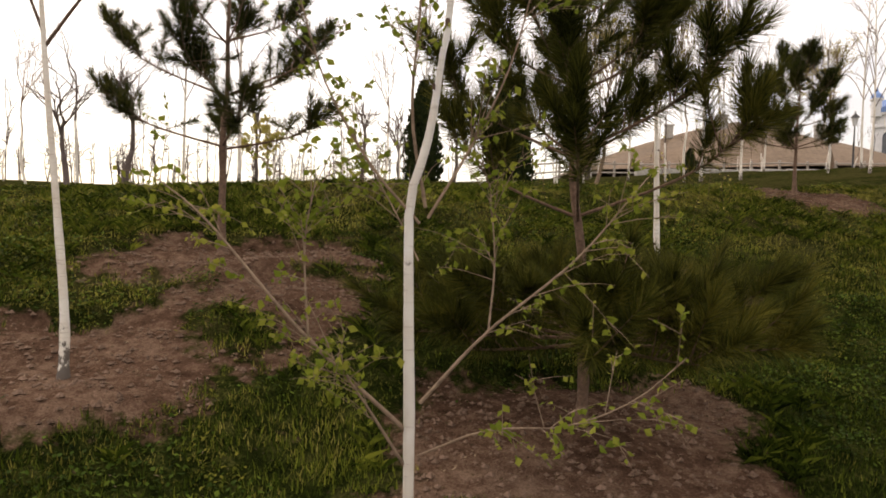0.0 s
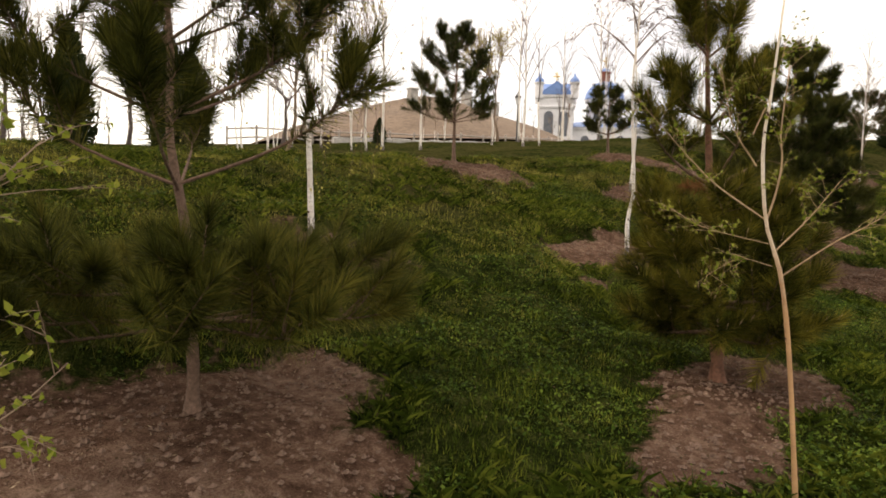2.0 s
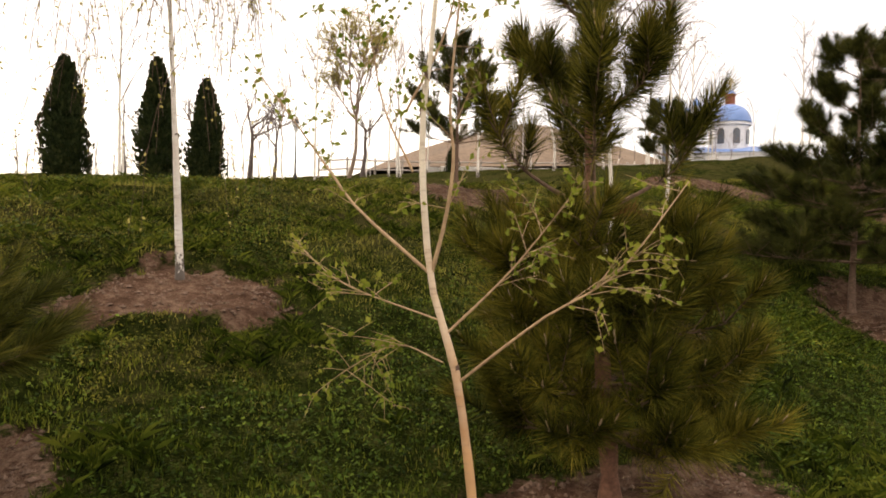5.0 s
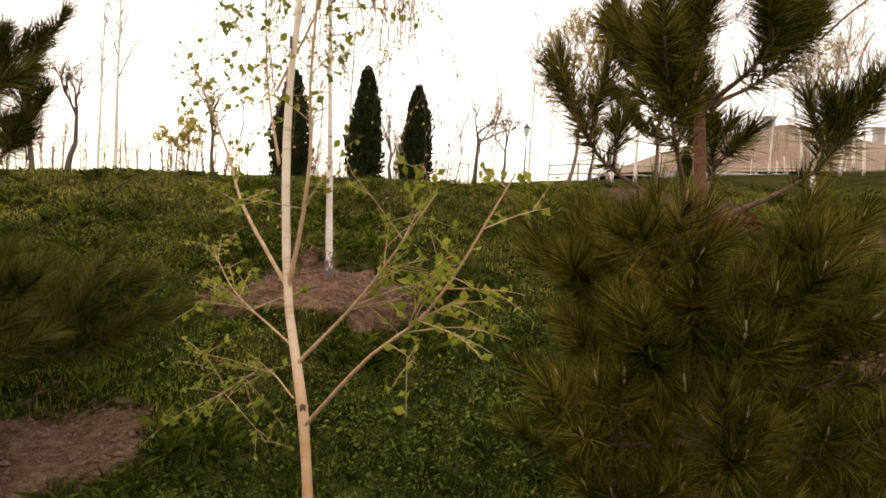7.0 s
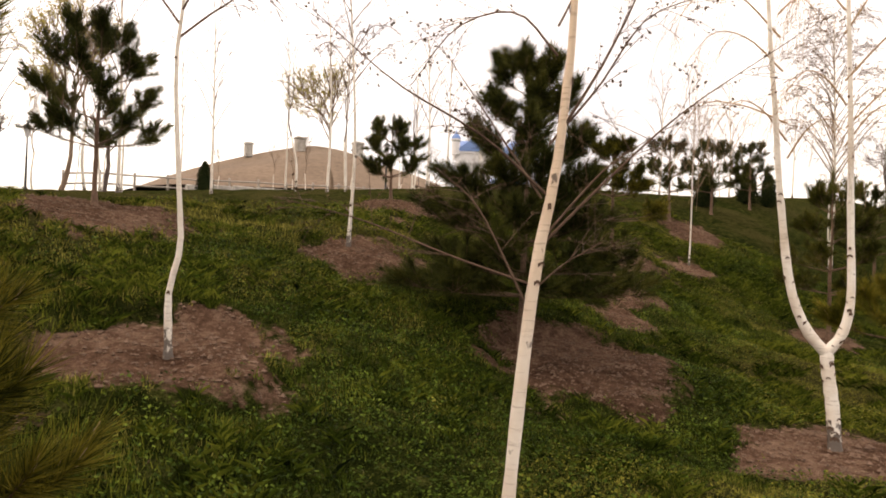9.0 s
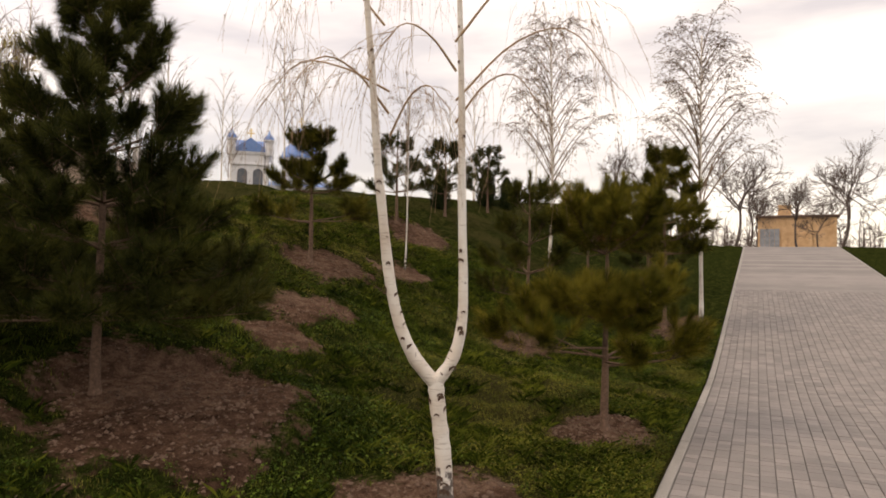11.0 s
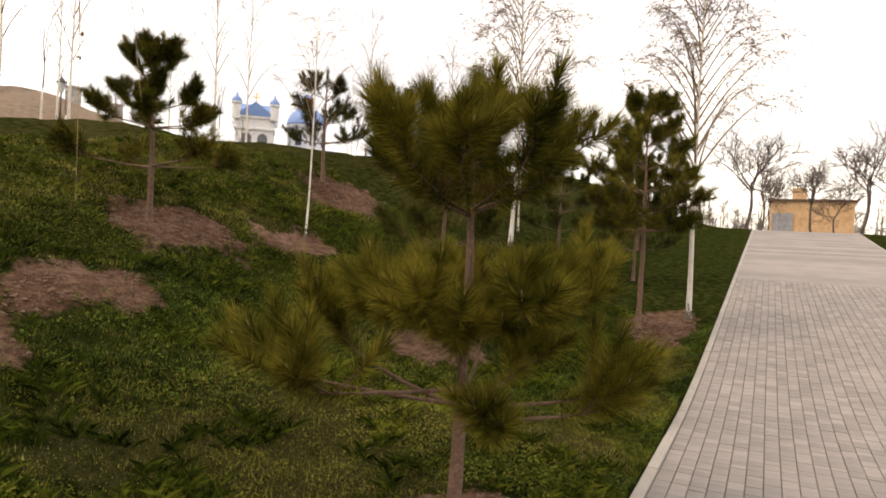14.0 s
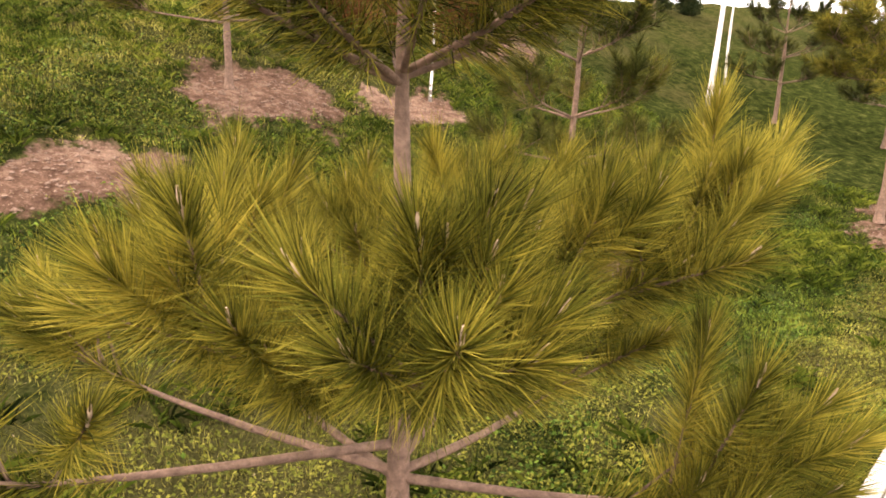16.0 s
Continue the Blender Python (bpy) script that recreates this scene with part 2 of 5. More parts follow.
M_GREYDOOR = speckled("grey_steel_gate", (0.22, 0.23, 0.25), (0.34, 0.35, 0.37), 3, 0.6)
M_ROOF = speckled("brown_roof_edge", (0.08, 0.05, 0.04), (0.16, 0.10, 0.075), 4)
M_MOUND = speckled("dry_mound_turf", (0.10, 0.072, 0.05), (0.20, 0.145, 0.105), 3, 1.0, 0.8, 0.05, 0.25)
M_WOOD = speckled("weathered_rail", (0.22, 0.19, 0.165), (0.40, 0.36, 0.32), 20)
M_STONE = speckled("grey_stone_wall", (0.25, 0.24, 0.22), (0.45, 0.43, 0.40), 6)
M_IRON = speckled("black_lamp_iron", (0.015, 0.015, 0.017), (0.04, 0.04, 0.045), 20, 0.5)
M_LAMPGLASS = speckled("frosted_lamp_glass", (0.45, 0.45, 0.46), (0.62, 0.62, 0.63), 8, 0.3)


def make_paver():
    n = Nodes("paving_brick", 0.9, 0.0, 0.25)
    f = n.math("ADD", n.math("MULTIPLY", n.island(), 0.5), n.math("MULTIPLY", n.objrand(), 0.5))
    tone = n.ramp(f, [(0.15, (0.155, 0.144, 0.139)), (0.55, (0.206, 0.189, 0.181)), (0.9, (0.269, 0.244, 0.231))])
    c = n.mix(n.ramp(n.noise(150, 4), [(0.35, (0, 0, 0)), (0.75, (0.420, 0.420, 0.420))]), tone, (0.101, 0.094, 0.091))
    c = n.mix(n.ramp(n.noise(1.1, 4), [(0.45, (0, 0, 0)), (0.75, (0.378, 0.378, 0.378))]), c, (0.319, 0.290, 0.269))
    n.color(c)
    n.bump(n.noise(220, 4), 0.4, 0.002)
    return n.mat


M_PAVER = make_paver()

# ---- the lie of the land ----
TH = radians(11.9)
CT, ST = math.cos(TH), math.sin(TH)
PATH_W = 4.3


def to_us(x, y):
    """Along the kerb, and up the slope from it."""
    y = y + 0.01
    return x * CT + y * ST, -x * ST + y * CT


def to_xy(u, s):
    return u * CT - s * ST, u * ST + s * CT - 0.01


def path_z(u):
    r = 0.0896 * np.logaddexp(0, (u - 15.5) / 0.8)
    r = np.where(u > 43, 0.112 * 27.5 - 0.008 * (np.minimum(u, 90) - 43), r)
    return r - 0.15 * np.clip((3 - u) / 7, 0, 1.2)


def lattice(i, j, seed):
    h = (i * 374761393 + j * 668265263 + seed * 69069) & 0x7FFFFFFF
    h = ((h ^ (h >> 13)) * 1274126177) & 0x7FFFFFFF
    return ((h ^ (h >> 16)) & 0xFFFF) / 65535.0


def waves(x, y, size, seed=0):
    """Smooth value noise, 0 to 1."""
    a, b = np.asarray(x) / size, np.asarray(y) / size
    i, j = np.floor(a).astype(np.int64), np.floor(b).astype(np.int64)
    f, g = a - i, b - j
    f, g = f * f * (3 - 2 * f), g * g * (3 - 2 * g)
    return ((lattice(i, j, seed) * (1 - f) + lattice(i + 1, j, seed) * f) * (1 - g)
            + (lattice(i, j + 1, seed) * (1 - f) + lattice(i + 1, j + 1, seed) * f) * g)


def slope_z(x, y):
    u, s = to_us(x, y)
    top = 2.6 + 0.07 * np.clip(u - 3, 0, 13) - 0.04 * np.clip(-u, 0, 8)
    k = np.clip((s - 6.5) / 5, 0, 1)
    top = top - 0.42 * k * k * (3 - 2 * k) * np.clip(1 - (u - 9) / 8, 0, 1)
    q = np.clip((s - 0.8) / 11, 0, 1)
    far = 0.045 * np.clip(s - 11, 0, 115)
    level = path_z(u)
    level = level - np.clip(level, 0, 9) * 0.6 * np.clip((s - 6) / 10, 0, 1)
    right = -0.02 * np.clip(-s - PATH_W, 0, 40)
    return level + top * (3 * q * q - 2 * q ** 3) + far + right


# bare soil round the trees: x, y, half lengths along and across, depth of the cut, raise
BEDS = [
    (-2.35, 2.75, 1.05, 0.85, 0.6, 0.0), (-1.7, 2.2, 0.4, 0.3, 0.2, 0.0),
    (-5.5, 3.25, 1.05, 0.68, 0.5, 0.0), (-4.75, 5.2, 1.15, 0.55, 0.8, 0.0), (-4.1, 4.35, 0.7, 0.5, 0.3, 0.0),
    (-0.78, 5.35, 0.85, 0.60, 0.75, 0.0), (1.5, 2.35, 0.95, 0.62, 0.5, 0.03), (2.95, 5.3, 0.92, 0.82, 0.7, 0.0),
    (5.95, 7.85, 0.75, 0.7, 0.3, 0.0), (7.35, 5.15, 1.15, 1.0, 0.7, 0.0), (7.62, 2.8, 0.82, 0.62, 0.3, 0.02),
    (10.62, 3.02, 0.78, 0.55, 0.3, 0.0), (12.4, 8.95, 1.0, 0.70, 0.35, 0.0), (14.4, 8.9, 0.85, 0.5, 0.35, 0.0),
    (19.2, 4.85, 1.35, 0.60, 0.3, 0.0), (3.35, 1.7, 0.85, 0.45, 0.2, 0.12), (3.1, 9.0, 1.0, 1.0, 0.0, 0.03),
    (8.55, 10.6, 1.1, 1.0, 0.0, 0.03), (10.5, 7.3, 0.85, 0.5, 0.4, 0.0), (0.4, 1.72, 0.62, 0.34, 0.1, 0.02),
    (17.3, 10.9, 0.9, 0.8, 0.1, 0.0), (14.3, 6.0, 0.8, 0.55, 0.4, 0.0), (9.3, 6.6, 0.45, 0.55, 0.3, 0.0),
]
DRY = [(9.6, 2.7, 3.0, 1.2, 0.3), (12.6, 4.6, 2.4, 1.2, 0.3), (6.0, 2.6, 1.6, 0.9, 0.42), (10.3, 1.75, 2.0, 0.8, 0.35), (14.4, 3.42, 0.75, 0.36, 1.3), (16.4, 3.9, 1.4, 0.4, 0.8), (10.4, 4.3, 1.8, 1.0, 0.4), (8.8, 3.3, 1.6, 0.8, 0.35), (-0.6, 4.3, 0.8, 0.5, 0.3), (12.7, 3.3, 0.9, 0.5, 0.55),
       (4.2, 2.0, 1.3, 0.9, 0.35), (4.5, 6.8, 0.9, 0.5, 0.3), (-4.2, 1.2, 1.0, 0.6, 0.25), (22.0, 5.5, 2.5, 0.8, 0.3)]


def bed_masks(x, y):
    for bx, by, a, b, cut, lift in BEDS:
        du, ds = (x - bx) * CT + (y - by) * ST, -(x - bx) * ST + (y - by) * CT
        yield np.sqrt((du / a) ** 2 + (ds / b) ** 2), ds / b, bx, by, cut, lift


def ground_z(x, y):
    x, y = np.asarray(x, float), np.asarray(y, float)
    z = slope_z(x, y)
    u, s = to_us(x, y)
    for r, side, bx, by, cut, lift in bed_masks(x, y):
        m = np.clip((1.14 - r) / 0.22, 0, 1)
        m = m * m * (3 - 2 * m)
        z0 = slope_z(bx, by)
        z = z + m * (cut * 0.75 * (z0 - z) + lift)
    off = np.clip((s - 0.05) / 0.5, 0, 1)
    rough = (waves(x, y, 2.1, 1) - 0.5) * 0.16 + (waves(x, y, 0.55, 2) - 0.5) * 0.09 + (waves(x, y, 0.22, 3) - 0.5) * 0.045
    z = z + off * rough + 0.012 * off
    under = (s < -0.03) & (s > -PATH_W - 0.03)
    return np.where(under, z - 0.12, z)


def soil_at(x, y):
    m = np.zeros_like(np.asarray(x, float))
    for r, side, *_ in bed_masks(x, y):
        m = np.maximum(m, np.clip(1.45 - r * (0.95 + 0.5 * (waves(x, y, 0.5, 7) - 0.5) + 0.4 * (waves(x, y, 0.17, 8) - 0.5)), 0, 1))
    return m


def dry_at(x, y):
    d = 0.15 + 0.45 * (waves(x, y, 1.7, 11) - 0.5) + 0.2 * (waves(x, y, 0.6, 12) - 0.5)
    u, s = to_us(x, y)
    d = d + 0.42 * np.clip((s - 3) / 5, 0, 1)
    for bx, by, a, b, w in DRY:
        du, ds = (x - bx) * CT + (y - by) * ST, -(x - bx) * ST + (y - by) * CT
        d = d + w * np.clip(1.3 - np.sqrt((du / a) ** 2 + (ds / b) ** 2), 0, 1)
    return d


def gz(x, y):
    return float(ground_z(x, y))


# ---- mesh tools ----


class Shape:
    """Collects vertices and faces for one mesh."""

    def __init__(self):
        self.v, self.f, self.n = [], [], 0

    def add(self, verts, faces):
        self.v.append(np.asarray(verts, float).reshape(-1, 3))
        self.f.extend([tuple(i + self.n for i in f) for f in faces])
        self.n += len(self.v[-1])

    def many(self, verts, k):
        """Separate k-cornered faces, corner by corner."""
        verts = np.asarray(verts, float).reshape(-1, 3)
        c = np.arange(self.n, self.n + len(verts)).reshape(-1, k)
        self.v.append(verts)
        self.f.extend(map(tuple, c.tolist()))
        self.n += len(verts)

    def tube(self, pts, radii, sides=6, cap=True):
        p = np.asarray(pts, float)
        r = np.asarray(radii, float)
        d = np.gradient(p, axis=0)
        d /= np.linalg.norm(d, axis=1)[:, None] + 1e-9
        e1 = np.empty_like(d)
        v = np.cross(d[0], (1.0, 0, 0) if abs(d[0, 2]) > 0.8 else (0, 0, 1.0))
        for i in range(len(p)):
            v = v - d[i] * np.dot(v, d[i])
            v = v / (math.sqrt(np.dot(v, v)) + 1e-9)
            e1[i] = v
        e2 = np.cross(d, e1)
        a = np.linspace(0, 2 * np.pi, sides, endpoint=False)
        ring = p[:, None, :] + r[:, None, None] * (np.cos(a)[None, :, None] * e1[:, None, :] + np.sin(a)[None, :, None] * e2[:, None, :])
        faces = []
        for i in range(len(p) - 1):
            for j in range(sides):
                k = (j + 1) % sides
                faces.append((i * sides + j, i * sides + k, (i + 1) * sides + k, (i + 1) * sides + j))
        if cap:
            faces.append(tuple(range((len(p) - 1) * sides, len(p) * sides)))
        self.add(ring.reshape(-1, 3), faces)

    def box(self, x0, y0, z0, x1, y1, z1, c=0.0):
        """A box, with its top edges cut by c."""
        if c <= 0:
            self.add([(x0, y0, z0), (x1, y0, z0), (x1, y1, z0), (x0, y1, z0), (x0, y0, z1), (x1, y0, z1), (x1, y1, z1), (x0, y1, z1)],
                     [(3, 2, 1, 0), (4, 5, 6, 7), (0, 1, 5, 4), (1, 2, 6, 5), (2, 3, 7, 6), (3, 0, 4, 7)])
        else:
            self.add([(x0, y0, z0), (x1, y0, z0), (x1, y1, z0), (x0, y1, z0), (x0, y0, z1 - c), (x1, y0, z1 - c), (x1, y1, z1 - c), (x0, y1, z1 - c),
                      (x0 + c, y0 + c, z1), (x1 - c, y0 + c, z1), (x1 - c, y1 - c, z1), (x0 + c, y1 - c, z1)],
                     [(8, 9, 10, 11), (0, 1, 5, 4), (1, 2, 6, 5), (2, 3, 7, 6), (3, 0, 4, 7), (4, 5, 9, 8), (5, 6, 10, 9), (6, 7, 11, 10), (7, 4, 8, 11), (3, 2, 1, 0)])

    def lathe(self, prof, sides=16, at=(0, 0)):
        """Turned from (radius, z) pairs."""
        a = np.linspace(0, 2 * np.pi, sides, endpoint=False)
        v = [(at[0] + r * math.cos(t), at[1] + r * math.sin(t), z) for r, z in prof for t in a]
        f = [(i * sides + j, i * sides + (j + 1) % sides, (i + 1) * sides + (j + 1) % sides, (i + 1) * sides + j)
             for i in range(len(prof) - 1) for j in range(sides)]
        f += [tuple(range((len(prof) - 1) * sides, len(prof) * sides)), tuple(range(sides - 1, -1, -1))]
        self.add(v, f)

    def mesh(self, name, mat, smooth=False):
        me = bpy.data.meshes.new(name)
        me.from_pydata(np.concatenate(self.v).tolist() if self.v else [], [], self.f)
        me.materials.append(mat)
        if smooth:
            me.polygons.foreach_set("use_smooth", np.ones(len(me.polygons), bool))
        me.update()
        return me


def part(name, shape, mat, parent, label="", smooth=False, kind=""):
    ob = new(name, shape.mesh(name, mat, smooth))
    ob.parent = parent
    return tagged(ob, label, kind=kind) if (label or kind) else ob


def thing(name, x, y, label, category, z=None, turn=0.0, group="", kind="", tilt=0.0):
    ob = new(name)
    ob.empty_display_size = 0.2
    ob.matrix_basis = pose(x, y, gz(x, y) - 0.01 if z is None else z, 0, tilt, turn)
    return tagged(ob, label, category, group, kind)


def curve(pts, n):
    """A smooth line through the points."""
    p = np.asarray(pts, float)
    if len(p) == 2:
        return p[0] + (p[1] - p[0]) * np.linspace(0, 1, n)[:, None]
    q = np.vstack([2 * p[0] - p[1], p, 2 * p[-1] - p[-2]])
    res = []
    for t in np.linspace(0, len(p) - 1 - 1e-6, n):
        i = int(t)
        f = t - i
        a, b, c, d = q[i:i + 4]
        res.append(0.5 * (2 * b + (c - a) * f + (2 * a - 5 * b + 4 * c - d) * f * f + (3 * b - a - 3 * c + d) * f ** 3))
    return np.array(res)


def unit(v):
    return v / (np.linalg.norm(v) + 1e-9)


def leaf_faces(pts, rng, size, droop=0.3):
    """A folded leaf of two triangles at every point."""
    n = len(pts)
    d = rng.normal(size=(n, 3))
    d[:, 2] -= droop
    d /= np.linalg.norm(d, axis=1)[:, None]
    w = np.cross(d, rng.normal(size=(n, 3)))
    w /= np.linalg.norm(w, axis=1)[:, None] + 1e-9
    up = np.cross(d, w)
    s = (size * rng.uniform(0.5, 1.25, n))[:, None]
    mid = pts + d * s * 0.45
    a, b = mid + w * s * 0.36 + up * s * 0.1, mid - w * s * 0.36 + up * s * 0.1
    return np.stack([pts, a, pts + d * s, b], 1)

# ---- trees ----


def needles(shape, starts, dirs, lens, count, length, width, rng, open_deg=(66, 15)):
    """Needles all along shoots that begin at starts."""
    n = len(starts)
    if n == 0:
        return
    t = rng.uniform(0, 1, (n, count)) ** 0.7
    ang = np.radians(open_deg[0] + (open_deg[1] - open_deg[0]) * t + rng.normal(0, 7, t.shape))
    phi = rng.uniform(0, 2 * np.pi, t.shape)
    ref = np.where(np.abs(dirs[:, 2:3]) > 0.9, np.array([[1.0, 0, 0]]), np.array([[0, 0, 1.0]]))
    e1 = np.cross(dirs, ref)
    e1 /= np.linalg.norm(e1, axis=1)[:, None]
    e2 = np.cross(dirs, e1)
    d = (np.cos(ang)[..., None] * dirs[:, None] + np.sin(ang)[..., None] * (np.cos(phi)[..., None] * e1[:, None] + np.sin(phi)[..., None] * e2[:, None]))
    base = starts[:, None] + dirs[:, None] * (lens[:, None] * t)[..., None]
    ln = length * rng.uniform(0.7, 1.15, t.shape)[..., None]
    w = np.cross(d, rng.normal(size=d.shape))
    w *= width / (np.linalg.norm(w, axis=-1, keepdims=True) + 1e-9)
    tip = base + d * ln + np.array([0, 0, 1]) * ln * 0.06
    shape.many(np.stack([base + w, base - w, tip], 2), 3)


def pine(x, y, h, seed, whorls, label, shoots=9, count=110, nlen=0.12, nwid=0.0014, r0=0.04, mat=None, bark=None, lean=(0, 0), candles=False, group="young pines", crook=0.014, dead=None, brush=(82, 24), upright=0.35):
    """whorls: (height, number of limbs, reach, rise, first bearing)."""
    rng = np.random.default_rng(seed)
    mat, bark = mat or M_NEEDLE, bark or M_PINE_BARK
    shoots, count, nlen, nwid = int(shoots * 1.35), int(count * (2.3 if count < 100 else 1.6)), nlen * 1.2, nwid * 1.45
    tree = thing("pine_tree", x, y, label, "pine tree", group=group)
    zs = np.concatenate([[0, 0.03, 0.08, 0.15], np.linspace(0.25, h, 22)])
    px = lean[0] * zs / h + crook * (np.sin(zs * 2.3 + seed) + 0.5 * np.sin(zs * 7.1 + seed)) * np.minimum(zs * 2, 1)
    py = lean[1] * zs / h + crook * (np.cos(zs * 1.9 + seed) + 0.5 * np.cos(zs * 6.3 + seed)) * np.minimum(zs * 2, 1)
    axis = np.stack([px - px[0], py - py[0], zs], 1)
    rad = (r0 * (1 - 0.85 * zs / h) + 0.5 * r0 * np.exp(-zs / 0.06)) * (1 + 0.06 * rng.normal(size=len(zs)))
    sh = Shape()
    sh.tube(axis, rad, 10)
    part("trunk", sh, bark, tree, smooth=True)

    def at(z):
        return np.array([np.interp(z, zs, axis[:, 0]), np.interp(z, zs, axis[:, 1]), z])

    for wz, num, reach, rise, first, *bare in whorls:
        bare = bare[0] if bare else 0.36
        for k in range(num):
            az = first + 2 * np.pi * (k / num + rng.uniform(-0.22, 0.22) / max(num, 5))
            L = reach * rng.uniform(0.78, 1.12)
            out = np.array([math.cos(az), math.sin(az), 0])
            r1 = max(0.006, r0 * 0.42 * (1 - 0.6 * wz / h))
            p0 = at(wz + rng.uniform(-0.03, 0.03))
            side = np.array([-out[1], out[0], 0]) * rng.uniform(-0.15, 0.15) * L
            pts = curve([p0, p0 + out * L * 0.45 + side * 0.4 + np.array([0, 0, L * rise * 0.30]),
                         p0 + out * L * 0.8 + side + np.array([0, 0, L * rise * 0.62]), p0 + out * L + side + np.array([0, 0, L * rise])], 7)
            sh, nd, cd = Shape(), Shape(), Shape()
            sh.tube(pts, np.linspace(r1, 0.004, 7), 6)
            st, dr, ln = [], [], []
            for j in range(shoots):
                f = 1.0 if j == 0 else bare + (0.98 - bare) * rng.uniform(0, 1) ** 0.65
                i = min(int(f * 6), 5)
                q = pts[i] + (pts[i + 1] - pts[i]) * (f * 6 - i)
                along = unit(pts[i + 1] - pts[i])
                d = along if j == 0 else unit(along + rng.normal(0, 0.75, 3) * np.array([1, 1, 0.6]) + np.array([0, 0, 0.3]))
                d = unit(d + np.array([0, 0, upright]))
                l = rng.uniform(0.16, 0.34) * min(1.25, 0.6 + reach * 0.7)
                if j:
                    sh.tube([q, q + d * l * 0.6, q + d * l * 1.02], [0.005, 0.004, 0.003], 4)
                st.append(q + d * l * 0.3), dr.append(d), ln.append(l * 0.72)
                if candles:
                    e = q + d * l
                    up = unit(d + np.array([0, 0, 0.8]))
                    cd.tube([e - up * 0.01, e + up * 0.022, e + up * 0.05], [0.005, 0.006, 0.002], 6)
            # needles on the limb itself, past its bare inner part
            i0 = int(bare * 6)
            for i in range(i0, 6):
                v = pts[i + 1] - pts[i]
                st.append(pts[i]), dr.append(unit(v)), ln.append(np.linalg.norm(v))
            m = len(st) - (6 - i0)
            needles(nd, np.array(st[:m]), np.array(dr[:m]), np.array(ln[:m]), count, nlen, nwid, rng, brush)
            needles(nd, np.array(st[m:]), np.array(dr[m:]), np.array(ln[m:]), count // 3, nlen, nwid, rng, (80, 45))
            limb = part("limb", sh, M_PINE_BARK, tree, smooth=True)
            part("needles", nd, mat, limb, kind="stuff")
            if candles:
                part("bud_growth", cd, M_CANDLE, limb, kind="stuff")
    if dead:
        # browned old needles where the limbs leave the trunk
        nd, k = Shape(), 7
        dirs = np.array([unit(np.array([math.cos(i * 2.4), math.sin(i * 2.4), 0.25])) for i in range(k)])
        needles(nd, np.array([at(dead) + d * 0.09 for d in dirs]), dirs, np.full(k, 0.12), 70, 0.09, nwid, rng, (95, 50))
        part("dead_needles", nd, M_BROWN_NEEDLE, tree, "reddish-brown dead needles", kind="stuff")
    # the leader
    nd = Shape()
    top = [at(h - 0.42 + 0.14 * i) for i in range(3)]
    needles(nd, np.array(top), np.repeat(np.array([[0, 0, 1.0]]), 3, 0), np.array([0.16, 0.16, 0.16]), count, nlen, nwid, rng, (55, 14))
    part("leader_needles", nd, mat, tree, kind="stuff")
    return tree


def twigs(shape, pts, rng, n, length, sag, r=0.0022, tips=None, order=1, spread=0.8, start=0.25):
    """Side twigs on a branch; their tips go to the list."""
    m = len(pts) - 1
    for _ in range(n):
        f = rng.uniform(start, 1) * m
        i = min(int(f), m - 1)
        q = pts[i] + (pts[i + 1] - pts[i]) * (f - i)
        d = unit(unit(pts[i + 1] - pts[i]) + rng.normal(0, spread, 3) * np.array([1, 1, 0.5]))
        l = length * rng.uniform(0.5, 1.2)
        line = curve([q, q + d * l * 0.5 + np.array([0, 0, -sag * l * 0.12]), q + d * l * 0.9 + np.array([0, 0, -sag * l * 0.65])], 5)
        shape.tube(line, np.linspace(r, r * 0.45, 5), 3, False)
        if tips is not None:
            tips.append(line)
        if order > 1:
            twigs(shape, line, rng, 3, length * 0.5, sag * 1.3, r * 0.7, tips, order - 1, spread)


def strew(lines, rng, per):
    """Points along the twigs."""
    pts = []
    for ln in lines:
        f = rng.uniform(0.1, 1, per) * (len(ln) - 1)
        i = np.minimum(f.astype(int), len(ln) - 2)
        pts.append(ln[i] + (ln[i + 1] - ln[i]) * (f - i)[:, None])
    return np.concatenate(pts) if pts else np.zeros((0, 3))


